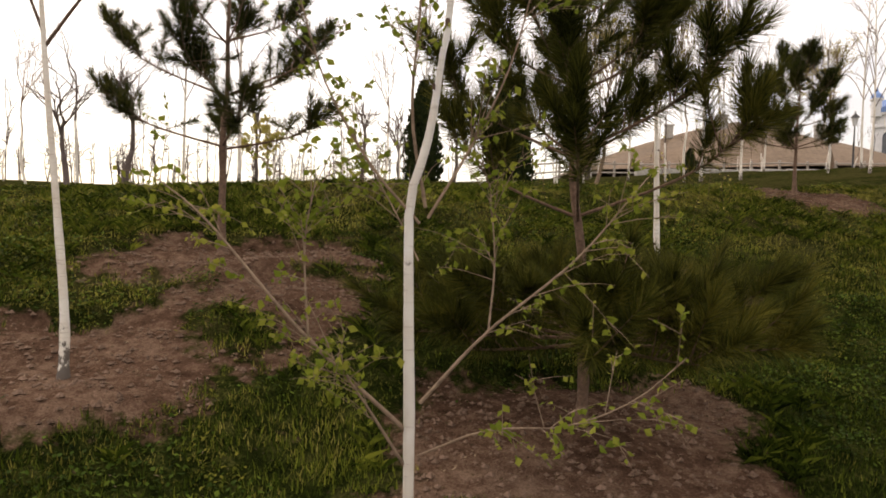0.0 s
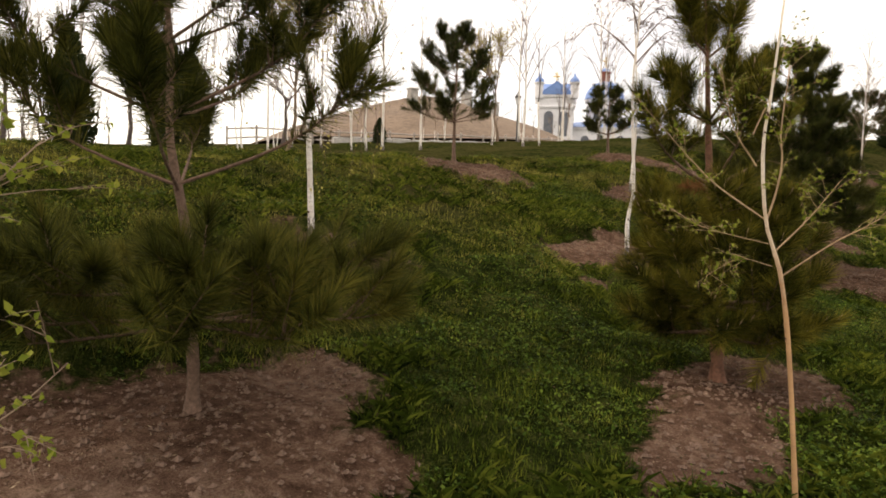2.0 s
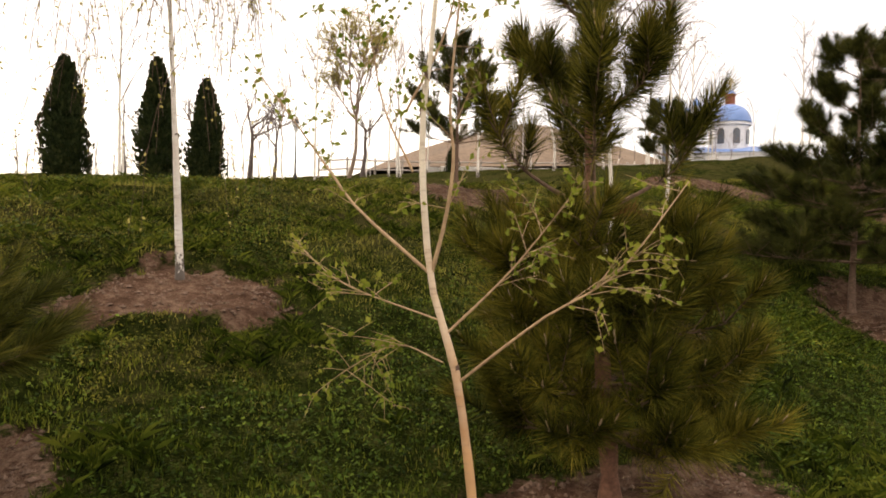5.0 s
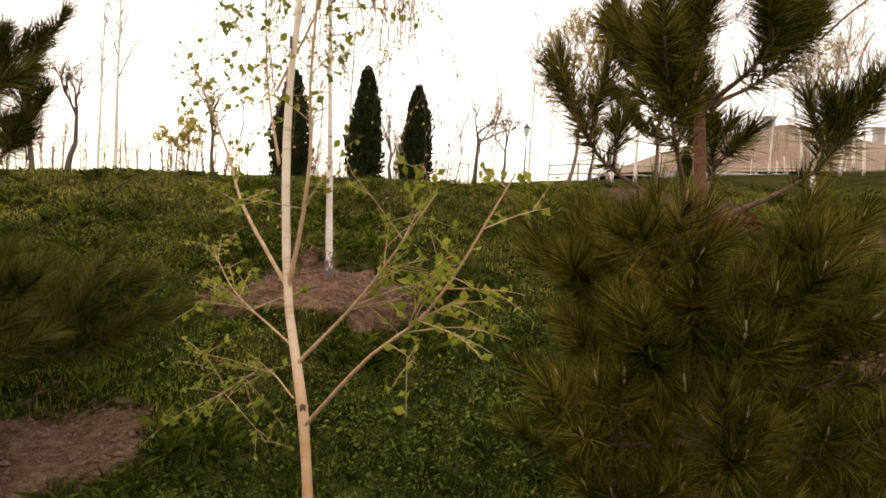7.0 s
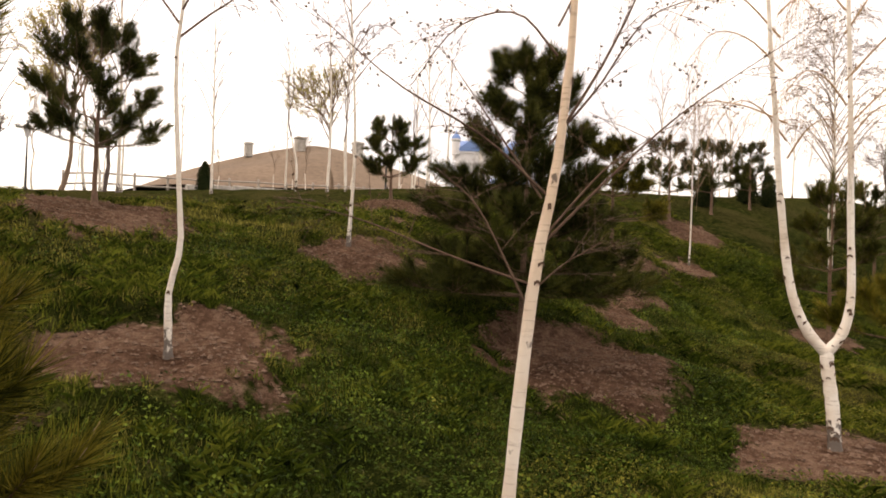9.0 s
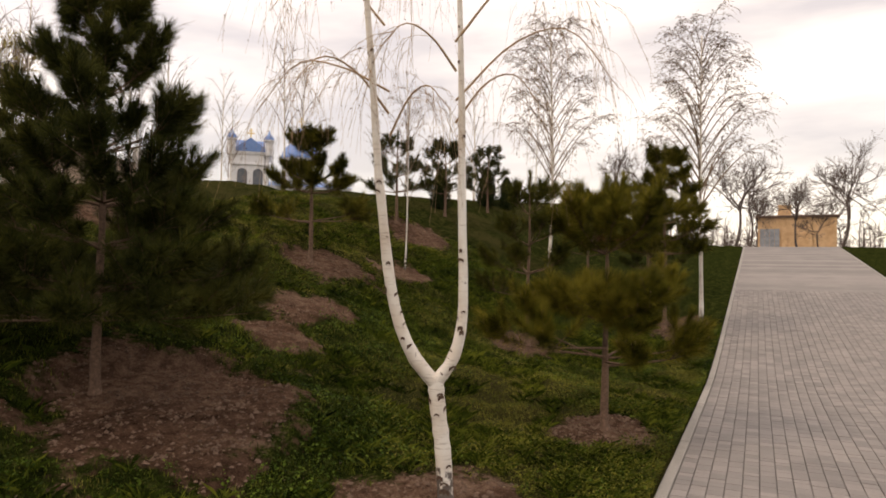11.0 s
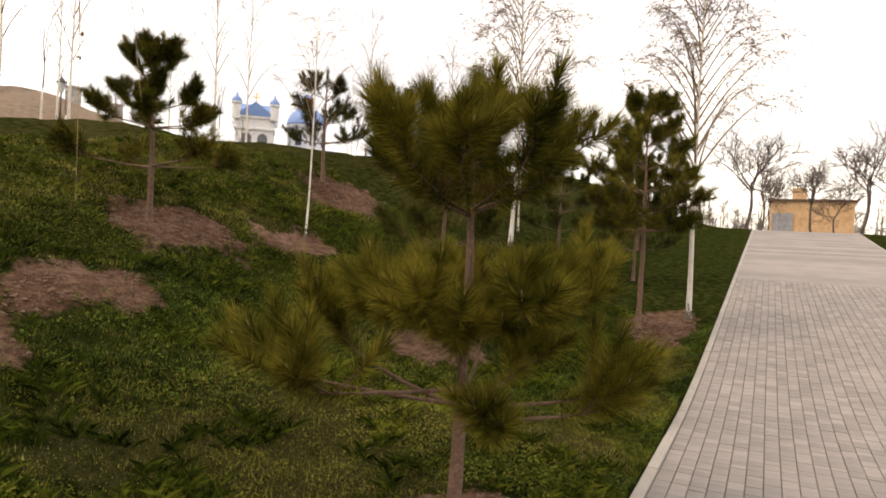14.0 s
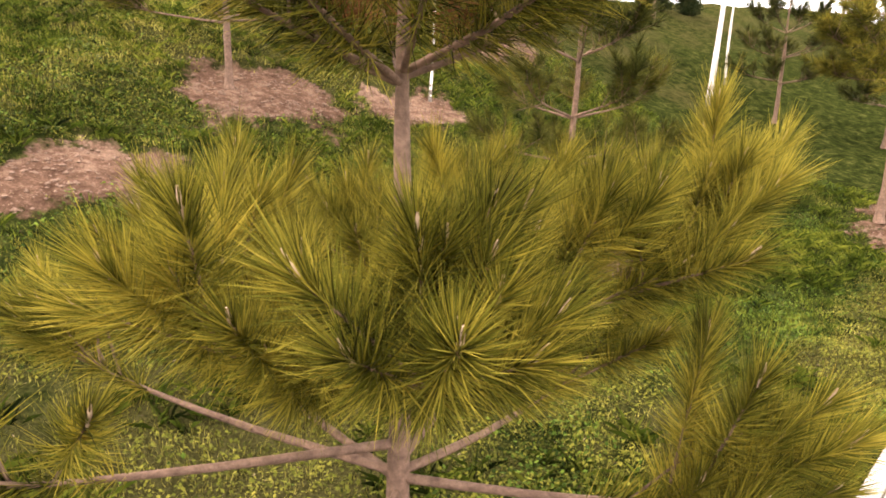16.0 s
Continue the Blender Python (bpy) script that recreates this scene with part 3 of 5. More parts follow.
def birch(x, y, stems, limbs, label, seed, bark, twig=None, leaf=None, per=4, size=0.02, nt=10, tl=0.22, sag=0.4, order=2, turn=0.0, tr=0.0022, group="birches", scars=0, lm=None, tilt=0.0):
    """stems and limbs: (line of points, thick, thin) in the tree's own metres; limbs carry twigs and leaves."""
    rng = np.random.default_rng(seed)
    twig, leaf = twig or M_TWIG, leaf or M_LEAF
    tree = thing("birch_tree", x, y, label, "birch tree", turn=turn, group=group, tilt=tilt)
    for k, (pts, a, b) in enumerate(stems):
        sh = Shape()
        line = curve(pts, 18)
        w = np.linspace(a, b, 18) * (1 + 0.05 * rng.normal(size=18))
        if k == 0:
            w[0] *= 1.3
        sh.tube(line, w, 12)
        stem = part("trunk" if k == 0 else "stem", sh, bark, tree, smooth=True)
        if scars:
            for j in range(scars):
                f = rng.uniform(0.05, 0.9) * 17
                i = int(f)
                q = line[i] + (line[i + 1] - line[i]) * (f - i)
                az = rng.uniform(0, 2 * np.pi)
                r = w[i] * 1.0
                sc = Shape()
                aa = np.linspace(-0.75, 0.75, 6) * rng.uniform(0.35, 0.95)
                hh = rng.uniform(0.004, 0.013)
                dz = -0.5 * np.abs(aa) * r * 1.2
                up = [(q[0] + math.cos(az + t) * (r + 0.003), q[1] + math.sin(az + t) * (r + 0.003), q[2] + e + hh) for t, e in zip(aa, dz)]
                lo = [(q[0] + math.cos(az + t) * (r + 0.003), q[1] + math.sin(az + t) * (r + 0.003), q[2] + e * 1.6 - hh) for t, e in zip(aa, dz)]
                sc.add(up + lo, [(i2, i2 + 1, i2 + 7, i2 + 6) for i2 in range(5)])
                part("bark_scar", sc, M_TWIG, stem)
    for pts, a, b in limbs:
        sh, lf, tips = Shape(), Shape(), []
        line = curve(pts, 12)
        sh.tube(line, np.linspace(a, b, 12), 6)
        twigs(sh, line, rng, nt, tl, sag, tr, tips, order)
        limb = part("limb", sh, lm or twig, tree, smooth=True)
        if per:
            lf.many(leaf_faces(strew(tips + [line[4:]], rng, per), rng, size), 4)
            part("leaves", lf, leaf, limb, kind="stuff")
    return tree


def spread_limbs(rng, axis, z0, z1, n, reach, rise, droop, r):
    """Limbs up a trunk, for trees that the walk does not pass closely."""
    res = []
    zs = axis[:, 2]
    for k in range(n):
        f = (k + rng.uniform(0.1, 0.9)) / n
        z = z0 + (z1 - z0) * f
        p = np.array([np.interp(z, zs, axis[:, 0]), np.interp(z, zs, axis[:, 1]), z])
        az = k * 2.4 + rng.uniform(-0.5, 0.5)
        L = reach * (1 - 0.55 * f) * rng.uniform(0.7, 1.15)
        o = np.array([math.cos(az), math.sin(az), 0])
        res.append(([p, p + o * L * 0.35 + np.array([0, 0, L * rise * 0.5]), p + o * L * 0.7 + np.array([0, 0, L * rise * 0.85]),
                     p + o * L + np.array([0, 0, L * (rise - droop)])], r * (1 - 0.5 * f), 0.002))
    return res


def plain_birch(x, y, h, seed, label, line=None, r=0.035, z0=0.35, n=12, reach=0.8, rise=1.1, droop=0.2, leaf=None, per=3, size=0.02, nt=8, tl=0.25, sag=0.5, bark=None, order=2, tr=0.003, top=0.008, twig=None, scars=0):
    rng = np.random.default_rng(seed)
    pts = line or [(0, 0, 0), (rng.uniform(-0.05, 0.05), rng.uniform(-0.05, 0.05), h * 0.4), (rng.uniform(-0.1, 0.1), rng.uniform(-0.1, 0.1), h)]
    axis = curve(pts, 18)
    limbs = spread_limbs(rng, axis, h * z0, h * 0.96, n, reach, rise, droop, max(0.006, r * 0.35))
    return birch(x, y, [(pts, r, top)], limbs, label, seed, bark or M_BIRCH, twig, leaf or M_BUD, per, size, nt, tl, sag, order, tr=tr, scars=scars)


def bare_tree(x, y, h, seed, label, wide=0.5, trunk=0.3, mat=None, leaf=None, per=0, size=0.06, levels=4, thick=0.025, name="bare_tree", category="bare tree", group="bare trees on the hill", kids=3):
    """A forking tree: one trunk, and a crown of ever finer boughs."""
    rng = np.random.default_rng(seed)
    mat = mat or M_GREY_TWIG
    tree = thing(name, x, y, label, category, group=group, z=gz(x, y) - 0.05)
    r = h * thick
    base = np.array([0, 0, 0.0])
    fork = np.array([rng.uniform(-0.05, 0.05) * h, rng.uniform(-0.05, 0.05) * h, h * trunk])
    sh = Shape()
    sh.tube(curve([base, (base + fork) / 2 + rng.normal(0, 0.01, 3) * h, fork], 6), np.linspace(r, r * 0.7, 6), 7)
    part("trunk", sh, mat if thick > 0.012 else M_BIRCH, tree, smooth=True)
    sh, tips = Shape(), []

    def grow(p, d, l, w, k):
        e = p + d * l
        mid = (p + e) / 2 + rng.normal(0, 0.05, 3) * l
        line = curve([p, mid, e], 4)
        sh.tube(line, np.linspace(w, w * 0.62, 4), 4 if k > 1 else 3, False)
        if k == 0:
            tips.append(line)
            return
        for i in range(kids if k < levels else kids + 1):
            nd = unit(d + rng.normal(0, wide, 3) + np.array([0, 0, 0.22]))
            q = line[-1] if i == 0 else line[2] + (line[3] - line[2]) * rng.uniform(-0.6, 1)
            grow(q, nd, l * rng.uniform(0.6, 0.85), w * 0.6, k - 1)

    grow(fork, np.array([0, 0, 1.0]), h * (1 - trunk) * 0.33, r * 0.7, levels)
    part("crown", sh, mat, tree)
    if per:
        lf = Shape()
        lf.many(leaf_faces(strew(tips, rng, per), rng, size), 4)
        part("leaves", lf, leaf, tree, kind="stuff")
    return tree


def thuja(x, y, h, w, seed, label):
    rng = np.random.default_rng(seed)
    tree = thing("thuja", x, y, label, "thuja", group="dark thujas on the hilltop", z=gz(x, y) - 0.03)
    sh = Shape()
    sh.tube([(0, 0, 0), (0, 0, h * 0.5), (0, 0, h * 0.92)], [w * 0.09, w * 0.06, 0.01], 7)
    part("trunk", sh, M_PINE_BARK, tree, smooth=True)
    n = 5200
    f = rng.uniform(0.015, 1, n)
    prof = np.interp(f, [0, 0.1, 0.35, 0.7, 0.9, 1.0], [0.40, 0.5, 0.48, 0.33, 0.17, 0.03]) * w
    az = rng.uniform(0, 2 * np.pi, n)
    lump = 1 + 0.16 * np.sin(az * 3 + f * 9 + seed) + 0.10 * np.sin(az * 7 - f * 23)
    rr = prof * lump * rng.uniform(0.55, 1.05, n)
    p = np.stack([rr * np.cos(az), rr * np.sin(az), f * h], 1)
    d = np.stack([np.cos(az) * 0.45, np.sin(az) * 0.45, np.ones(n)], 1) + rng.normal(0, 0.28, (n, 3))
    d /= np.linalg.norm(d, axis=1)[:, None]
    s = (0.085 * h / 2.2 * rng.uniform(0.6, 1.4, n))[:, None]
    wv = np.cross(d, rng.normal(size=(n, 3)))
    wv /= np.linalg.norm(wv, axis=1)[:, None]
    sh = Shape()
    sh.many(np.stack([p, p + d * s * 0.5 + wv * s * 0.3, p + d * s, p + d * s * 0.5 - wv * s * 0.3], 1), 4)
    core = Shape()
    core.lathe([(w * 0.2, h * 0.02), (w * 0.34, h * 0.15), (w * 0.30, h * 0.45), (w * 0.2, h * 0.75), (0.02, h * 0.95)], 10)
    part("inner_crown", core, M_THUJA, tree)
    part("crown", sh, M_THUJA, tree)
    return tree

# ---- ground ----


def spaced(lo, hi, step, far, grow=1.22):
    """Even steps from lo to hi, then ever longer ones out to far on both sides."""
    mid = list(np.arange(lo, hi + step / 2, step))
    d, a, b = step, [], []
    x = lo
    while x > -far:
        d *= grow
        x -= d
        a.append(x)
    d, x = step, hi
    while x < far:
        d *= grow
        x += d
        b.append(x)
    return np.array(a[::-1] + mid + b)


def build_ground():
    us_ = spaced(-9.0, 24.0, 0.08, 2500)
    ss_ = spaced(0.0, 11.5, 0.08, 2500, 1.16)
    extra = np.array([-0.1, -0.02, -PATH_W - 0.02, -PATH_W - 0.14, -PATH_W - 0.5])
    ss_ = np.unique(np.concatenate([ss_, extra]))
    U, S = np.meshgrid(us_, ss_)
    X, Y = to_xy(U, S)
    Z = ground_z(X, Y)
    nu, ns = len(us_), len(ss_)
    i = (np.arange(ns - 1)[:, None] * nu + np.arange(nu - 1)[None]).ravel()
    quads = np.stack([i, i + 1, i + nu + 1, i + nu], 1)
    me = bpy.data.meshes.new("ground")
    me.from_pydata(np.stack([X, Y, Z], -1).reshape(-1, 3).tolist(), [], quads.tolist())
    me.polygons.foreach_set("use_smooth", np.ones(len(me.polygons), bool))
    for name, vals in (("soil", soil_at(X, Y)), ("dry", dry_at(X, Y))):
        me.attributes.new(name, "FLOAT", "POINT").data.foreach_set("value", vals.ravel().astype(np.float32))
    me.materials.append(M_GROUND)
    return tagged(new("ground", me), "sloping green turf with bare reddish soil beds round the trees", "ground", kind="structure")


ground = build_ground()


def build_pavement():
    us_ = np.concatenate([np.arange(-30, 60, 0.5), np.arange(60, 95, 5)])
    ss_ = np.array([0.0, -1.2, -2.4, -3.6, -PATH_W])
    sh = Shape()
    U, S = np.meshgrid(us_, ss_)
    X, Y = to_xy(U, S)
    Z = path_z(U) - 0.012
    n = len(us_)
    f = [(r * n + c, r * n + c + n, r * n + c + n + 1, r * n + c + 1) for r in range(4) for c in range(n - 1)]
    sh.add(np.stack([X, Y, Z], -1).reshape(-1, 3), f)
    ob = new("pavement", sh.mesh("pavement", M_SAND))
    return tagged(ob, "broad walkway of worn grey paving bricks", "pavement", kind="structure")


pavement = build_pavement()


def build_kerb(s0, s1, lo, hi, name, label):
    kerb = tagged(new(name), label, "kerb", kind="structure")
    rng = np.random.default_rng(5)
    step = 1.0
    for k in range(int((hi - lo) / step)):
        a, b = lo + k * step + 0.003, lo + (k + 1) * step - 0.003
        sh = Shape()
        lift = rng.uniform(-0.004, 0.004)
        sh.box(a, s0, -0.2, b, s1, 0.022 + lift, 0.007)
        v = sh.v[0]
        x, y = to_xy(v[:, 0], v[:, 1])
        sh.v[0] = np.stack([x, y, v[:, 2] + path_z(v[:, 0])], 1)
        part("kerb_stone", sh, M_KERB, kerb)
    return kerb


# ---- young pines ----
P = "young black pine with a bare lower trunk and long needles"
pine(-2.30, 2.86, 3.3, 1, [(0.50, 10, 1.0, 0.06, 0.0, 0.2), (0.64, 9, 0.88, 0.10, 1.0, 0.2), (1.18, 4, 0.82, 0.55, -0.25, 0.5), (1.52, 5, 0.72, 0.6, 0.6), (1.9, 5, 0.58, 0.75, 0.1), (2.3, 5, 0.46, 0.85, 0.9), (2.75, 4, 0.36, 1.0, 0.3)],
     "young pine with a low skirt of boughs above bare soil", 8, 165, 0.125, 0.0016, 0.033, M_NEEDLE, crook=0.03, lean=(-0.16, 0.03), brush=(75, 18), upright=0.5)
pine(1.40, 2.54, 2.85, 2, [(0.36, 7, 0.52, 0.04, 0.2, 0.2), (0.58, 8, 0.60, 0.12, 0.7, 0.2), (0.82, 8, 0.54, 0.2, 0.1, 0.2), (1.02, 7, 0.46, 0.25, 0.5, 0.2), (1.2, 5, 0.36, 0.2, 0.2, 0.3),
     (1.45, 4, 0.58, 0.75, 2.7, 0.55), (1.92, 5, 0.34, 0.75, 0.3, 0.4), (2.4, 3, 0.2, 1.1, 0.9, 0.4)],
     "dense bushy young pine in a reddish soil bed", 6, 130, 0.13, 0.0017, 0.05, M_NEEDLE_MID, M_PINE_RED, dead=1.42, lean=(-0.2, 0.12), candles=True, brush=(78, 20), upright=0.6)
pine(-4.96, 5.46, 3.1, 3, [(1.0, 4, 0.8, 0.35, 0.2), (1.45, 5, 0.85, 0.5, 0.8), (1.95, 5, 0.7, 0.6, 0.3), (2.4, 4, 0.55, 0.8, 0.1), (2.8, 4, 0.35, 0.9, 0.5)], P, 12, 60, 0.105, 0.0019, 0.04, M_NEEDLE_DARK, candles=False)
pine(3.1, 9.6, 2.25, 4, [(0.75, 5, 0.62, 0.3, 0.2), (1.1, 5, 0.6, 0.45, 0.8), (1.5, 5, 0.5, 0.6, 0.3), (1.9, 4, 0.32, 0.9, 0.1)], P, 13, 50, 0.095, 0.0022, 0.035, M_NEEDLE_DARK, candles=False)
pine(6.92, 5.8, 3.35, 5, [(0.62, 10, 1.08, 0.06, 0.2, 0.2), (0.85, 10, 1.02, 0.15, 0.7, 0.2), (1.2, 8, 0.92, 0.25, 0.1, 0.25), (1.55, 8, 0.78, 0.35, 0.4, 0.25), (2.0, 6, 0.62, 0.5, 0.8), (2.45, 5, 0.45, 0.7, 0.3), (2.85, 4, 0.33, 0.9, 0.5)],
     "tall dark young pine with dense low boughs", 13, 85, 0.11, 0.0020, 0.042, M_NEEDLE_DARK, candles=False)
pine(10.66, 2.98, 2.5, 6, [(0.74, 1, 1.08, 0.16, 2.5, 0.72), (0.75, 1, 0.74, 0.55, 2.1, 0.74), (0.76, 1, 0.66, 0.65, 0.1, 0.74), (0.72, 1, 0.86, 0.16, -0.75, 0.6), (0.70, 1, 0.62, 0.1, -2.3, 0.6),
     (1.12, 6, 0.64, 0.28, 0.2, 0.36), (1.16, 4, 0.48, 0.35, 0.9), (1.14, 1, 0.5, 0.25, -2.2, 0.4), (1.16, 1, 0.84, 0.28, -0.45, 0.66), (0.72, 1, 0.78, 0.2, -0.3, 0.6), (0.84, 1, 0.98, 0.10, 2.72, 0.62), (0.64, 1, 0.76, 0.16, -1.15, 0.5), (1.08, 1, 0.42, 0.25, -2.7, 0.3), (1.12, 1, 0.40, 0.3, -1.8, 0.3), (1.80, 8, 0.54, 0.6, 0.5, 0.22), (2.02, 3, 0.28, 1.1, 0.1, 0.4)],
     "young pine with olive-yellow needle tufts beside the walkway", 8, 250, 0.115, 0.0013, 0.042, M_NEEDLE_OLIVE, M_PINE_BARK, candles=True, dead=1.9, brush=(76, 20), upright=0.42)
pine(18.33, 4.98, 3.85, 7, [(1.6, 6, 0.78, 0.10, 0.2, 0.25), (1.85, 7, 0.95, 0.25, 0.7, 0.25), (2.2, 6, 0.8, 0.35, 0.1), (2.6, 5, 0.58, 0.5, 0.8), (2.95, 4, 0.36, 0.6, 0.2), (3.38, 5, 0.3, 0.8, 0.3)],
     "young pine with a bare lower trunk and a star-shaped leader", 13, 60, 0.115, 0.0023, 0.05, M_NEEDLE_MID)
pine(12.15, 9.08, 2.25, 8, [(0.70, 4, 0.92, 0.10, -0.3, 0.66), (1.20, 5, 0.62, 0.22, 0.2, 0.5), (1.42, 4, 0.45, 0.45, 0.9, 0.5), (1.85, 5, 0.34, 0.8, 0.1, 0.4)], "sparse young pine with two tiers of boughs", 13, 75, 0.10, 0.0022, 0.045, M_NEEDLE_MID)
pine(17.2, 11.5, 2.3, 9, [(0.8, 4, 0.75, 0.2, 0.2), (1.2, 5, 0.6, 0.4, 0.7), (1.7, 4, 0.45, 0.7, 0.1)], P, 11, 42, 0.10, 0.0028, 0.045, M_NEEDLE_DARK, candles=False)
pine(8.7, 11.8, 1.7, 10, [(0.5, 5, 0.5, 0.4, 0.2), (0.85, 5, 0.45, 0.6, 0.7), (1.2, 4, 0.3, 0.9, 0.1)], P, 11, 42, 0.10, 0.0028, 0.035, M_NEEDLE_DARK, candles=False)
pine(14.2, 5.9, 2.9, 11, [(0.8, 5, 0.7, 0.2, 0.2), (1.2, 5, 0.7, 0.35, 0.7), (1.7, 5, 0.6, 0.5, 0.1), (2.2, 5, 0.4, 0.8, 0.5)], P, 12, 50, 0.105, 0.0023, 0.04, candles=False)
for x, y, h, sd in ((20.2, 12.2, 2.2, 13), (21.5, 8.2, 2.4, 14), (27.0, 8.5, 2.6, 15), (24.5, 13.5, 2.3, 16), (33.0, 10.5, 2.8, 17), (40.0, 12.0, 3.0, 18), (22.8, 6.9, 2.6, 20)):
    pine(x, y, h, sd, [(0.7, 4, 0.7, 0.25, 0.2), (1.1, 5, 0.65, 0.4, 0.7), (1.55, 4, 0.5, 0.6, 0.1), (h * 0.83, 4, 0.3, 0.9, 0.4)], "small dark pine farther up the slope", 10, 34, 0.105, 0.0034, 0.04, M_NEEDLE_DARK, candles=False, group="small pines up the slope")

# ---- birches near the walkway ----
birch(-3.36, 0.39,
      [([(0, 0, -0.1), (-0.003, 0, 0.9), (-0.016, 0, 1.36), (-0.019, 0, 1.54), (0.004, 0, 1.63), (0.018, 0.005, 1.70), (0.032, 0.01, 1.81), (0.048, 0.01, 1.95), (0.07, 0.03, 2.5)], 0.0112, 0.005)],
      [([(-0.01, 0, 1.108), (-0.207, 0.0, 1.288), (-0.40, 0.05, 1.493), (-0.51, 0.1, 1.573)], 0.0048, 0.0012),
       ([(-0.01, 0, 1.038), (-0.1, -0.03, 1.183), (-0.153, -0.04, 1.258)], 0.0034, 0.0016),
       ([(0.011, 0, 1.163), (0.138, 0.02, 1.298), (0.32, 0.06, 1.443), (0.473, 0.1, 1.613)], 0.0041, 0.0012),
       ([(0.01, 0, 1.063), (0.138, -0.03, 1.123), (0.28, -0.04, 1.133), (0.41, -0.04, 1.183), (0.505, -0.05, 1.268)], 0.0024, 0.0010),
       ([(0, 0, 1.503), (-0.09, 0, 1.603), (-0.175, 0.03, 1.743), (-0.22, 0.05, 1.863), (-0.3, 0.05, 2.133)], 0.0034, 0.0012),
       ([(0.01, 0.0, 1.533), (-0.02, 0.02, 1.713), (-0.01, 0.02, 1.923), (0, 0, 2.333)], 0.0041, 0.0016),
       ([(0.015, 0, 1.513), (0.1, 0.02, 1.663), (0.17, 0.03, 1.823), (0.22, 0.03, 2.033)], 0.0034, 0.0012),
       ([(-0.2, 0.0, 1.283), (-0.215, 0.03, 1.453), (-0.2, 0.05, 1.583)], 0.0025, 0.0012),
       ([(0.14, 0.02, 1.298), (0.16, 0.1, 1.433), (0.15, 0.14, 1.593)], 0.0025, 0.0012),
       ([(0.0, 0.0, 1.433), (-0.05, 0.1, 1.533), (-0.12, 0.2, 1.653)], 0.0020, 0.0010)],
      "slender white birch sapling with fresh yellow-green leaves", 21, M_BIRCH_WHITE, M_TWIG_PALE, M_LEAF, 4, 0.018, 13, 0.16, 0.1, 2, tr=0.0012, scars=8)
birch(0.14, 1.074,
      [([(0.0, 0, -0.08), (0.0, 0, 0.5), (-0.007, 0, 0.83), (-0.025, 0, 1.08), (-0.05, 0, 1.20), (-0.080, 0, 1.34), (-0.085, 0, 1.58), (-0.07, 0, 1.76), (-0.04, 0, 1.90), (0.06, 0, 2.5)], 0.0128, 0.005)],
      [([(-0.083, 0, 1.35), (-0.28, 0.02, 1.52), (-0.375, 0.04, 1.635), (-0.49, 0.05, 1.79), (-0.65, 0.05, 2.01)], 0.0048, 0.0012),
       ([(-0.076, 0, 1.35), (-0.03, 0, 1.48), (0, 0, 1.62), (0, 0, 1.76), (0.05, 0, 2.05)], 0.0054, 0.0024),
       ([(-0.046, 0, 1.20), (0.11, 0.04, 1.34), (0.264, 0.07, 1.51)], 0.0041, 0.0012),
       ([(-0.025, 0, 1.08), (0.195, -0.03, 1.23), (0.375, -0.05, 1.33), (0.53, -0.05, 1.51)], 0.0041, 0.0012),
       ([(-0.07, 0, 1.235), (-0.35, 0.04, 1.33), (-0.49, 0.06, 1.43)], 0.0024, 0.0010),
       ([(-0.06, 0, 1.13), (-0.2, 0.02, 1.17), (-0.35, 0.0, 1.10)], 0.0020, 0.0010),
       ([(-0.11, 0, 1.6), (-0.2, 0.03, 1.8), (-0.24, 0.05, 2.1)], 0.0034, 0.0012),
       ([(-0.12, 0, 1.75), (-0.02, 0.05, 1.95), (0.06, 0.05, 2.2)], 0.0034, 0.0012)],
      "slender tan-barked birch sapling with few green leaves", 22, M_BIRCH_TAN, M_TWIG, M_LEAF, 4, 0.019, 11, 0.17, 0.1, 2, turn=-42.0, tr=0.0013, scars=7, lm=M_TWIG_TAN, tilt=-5.2)
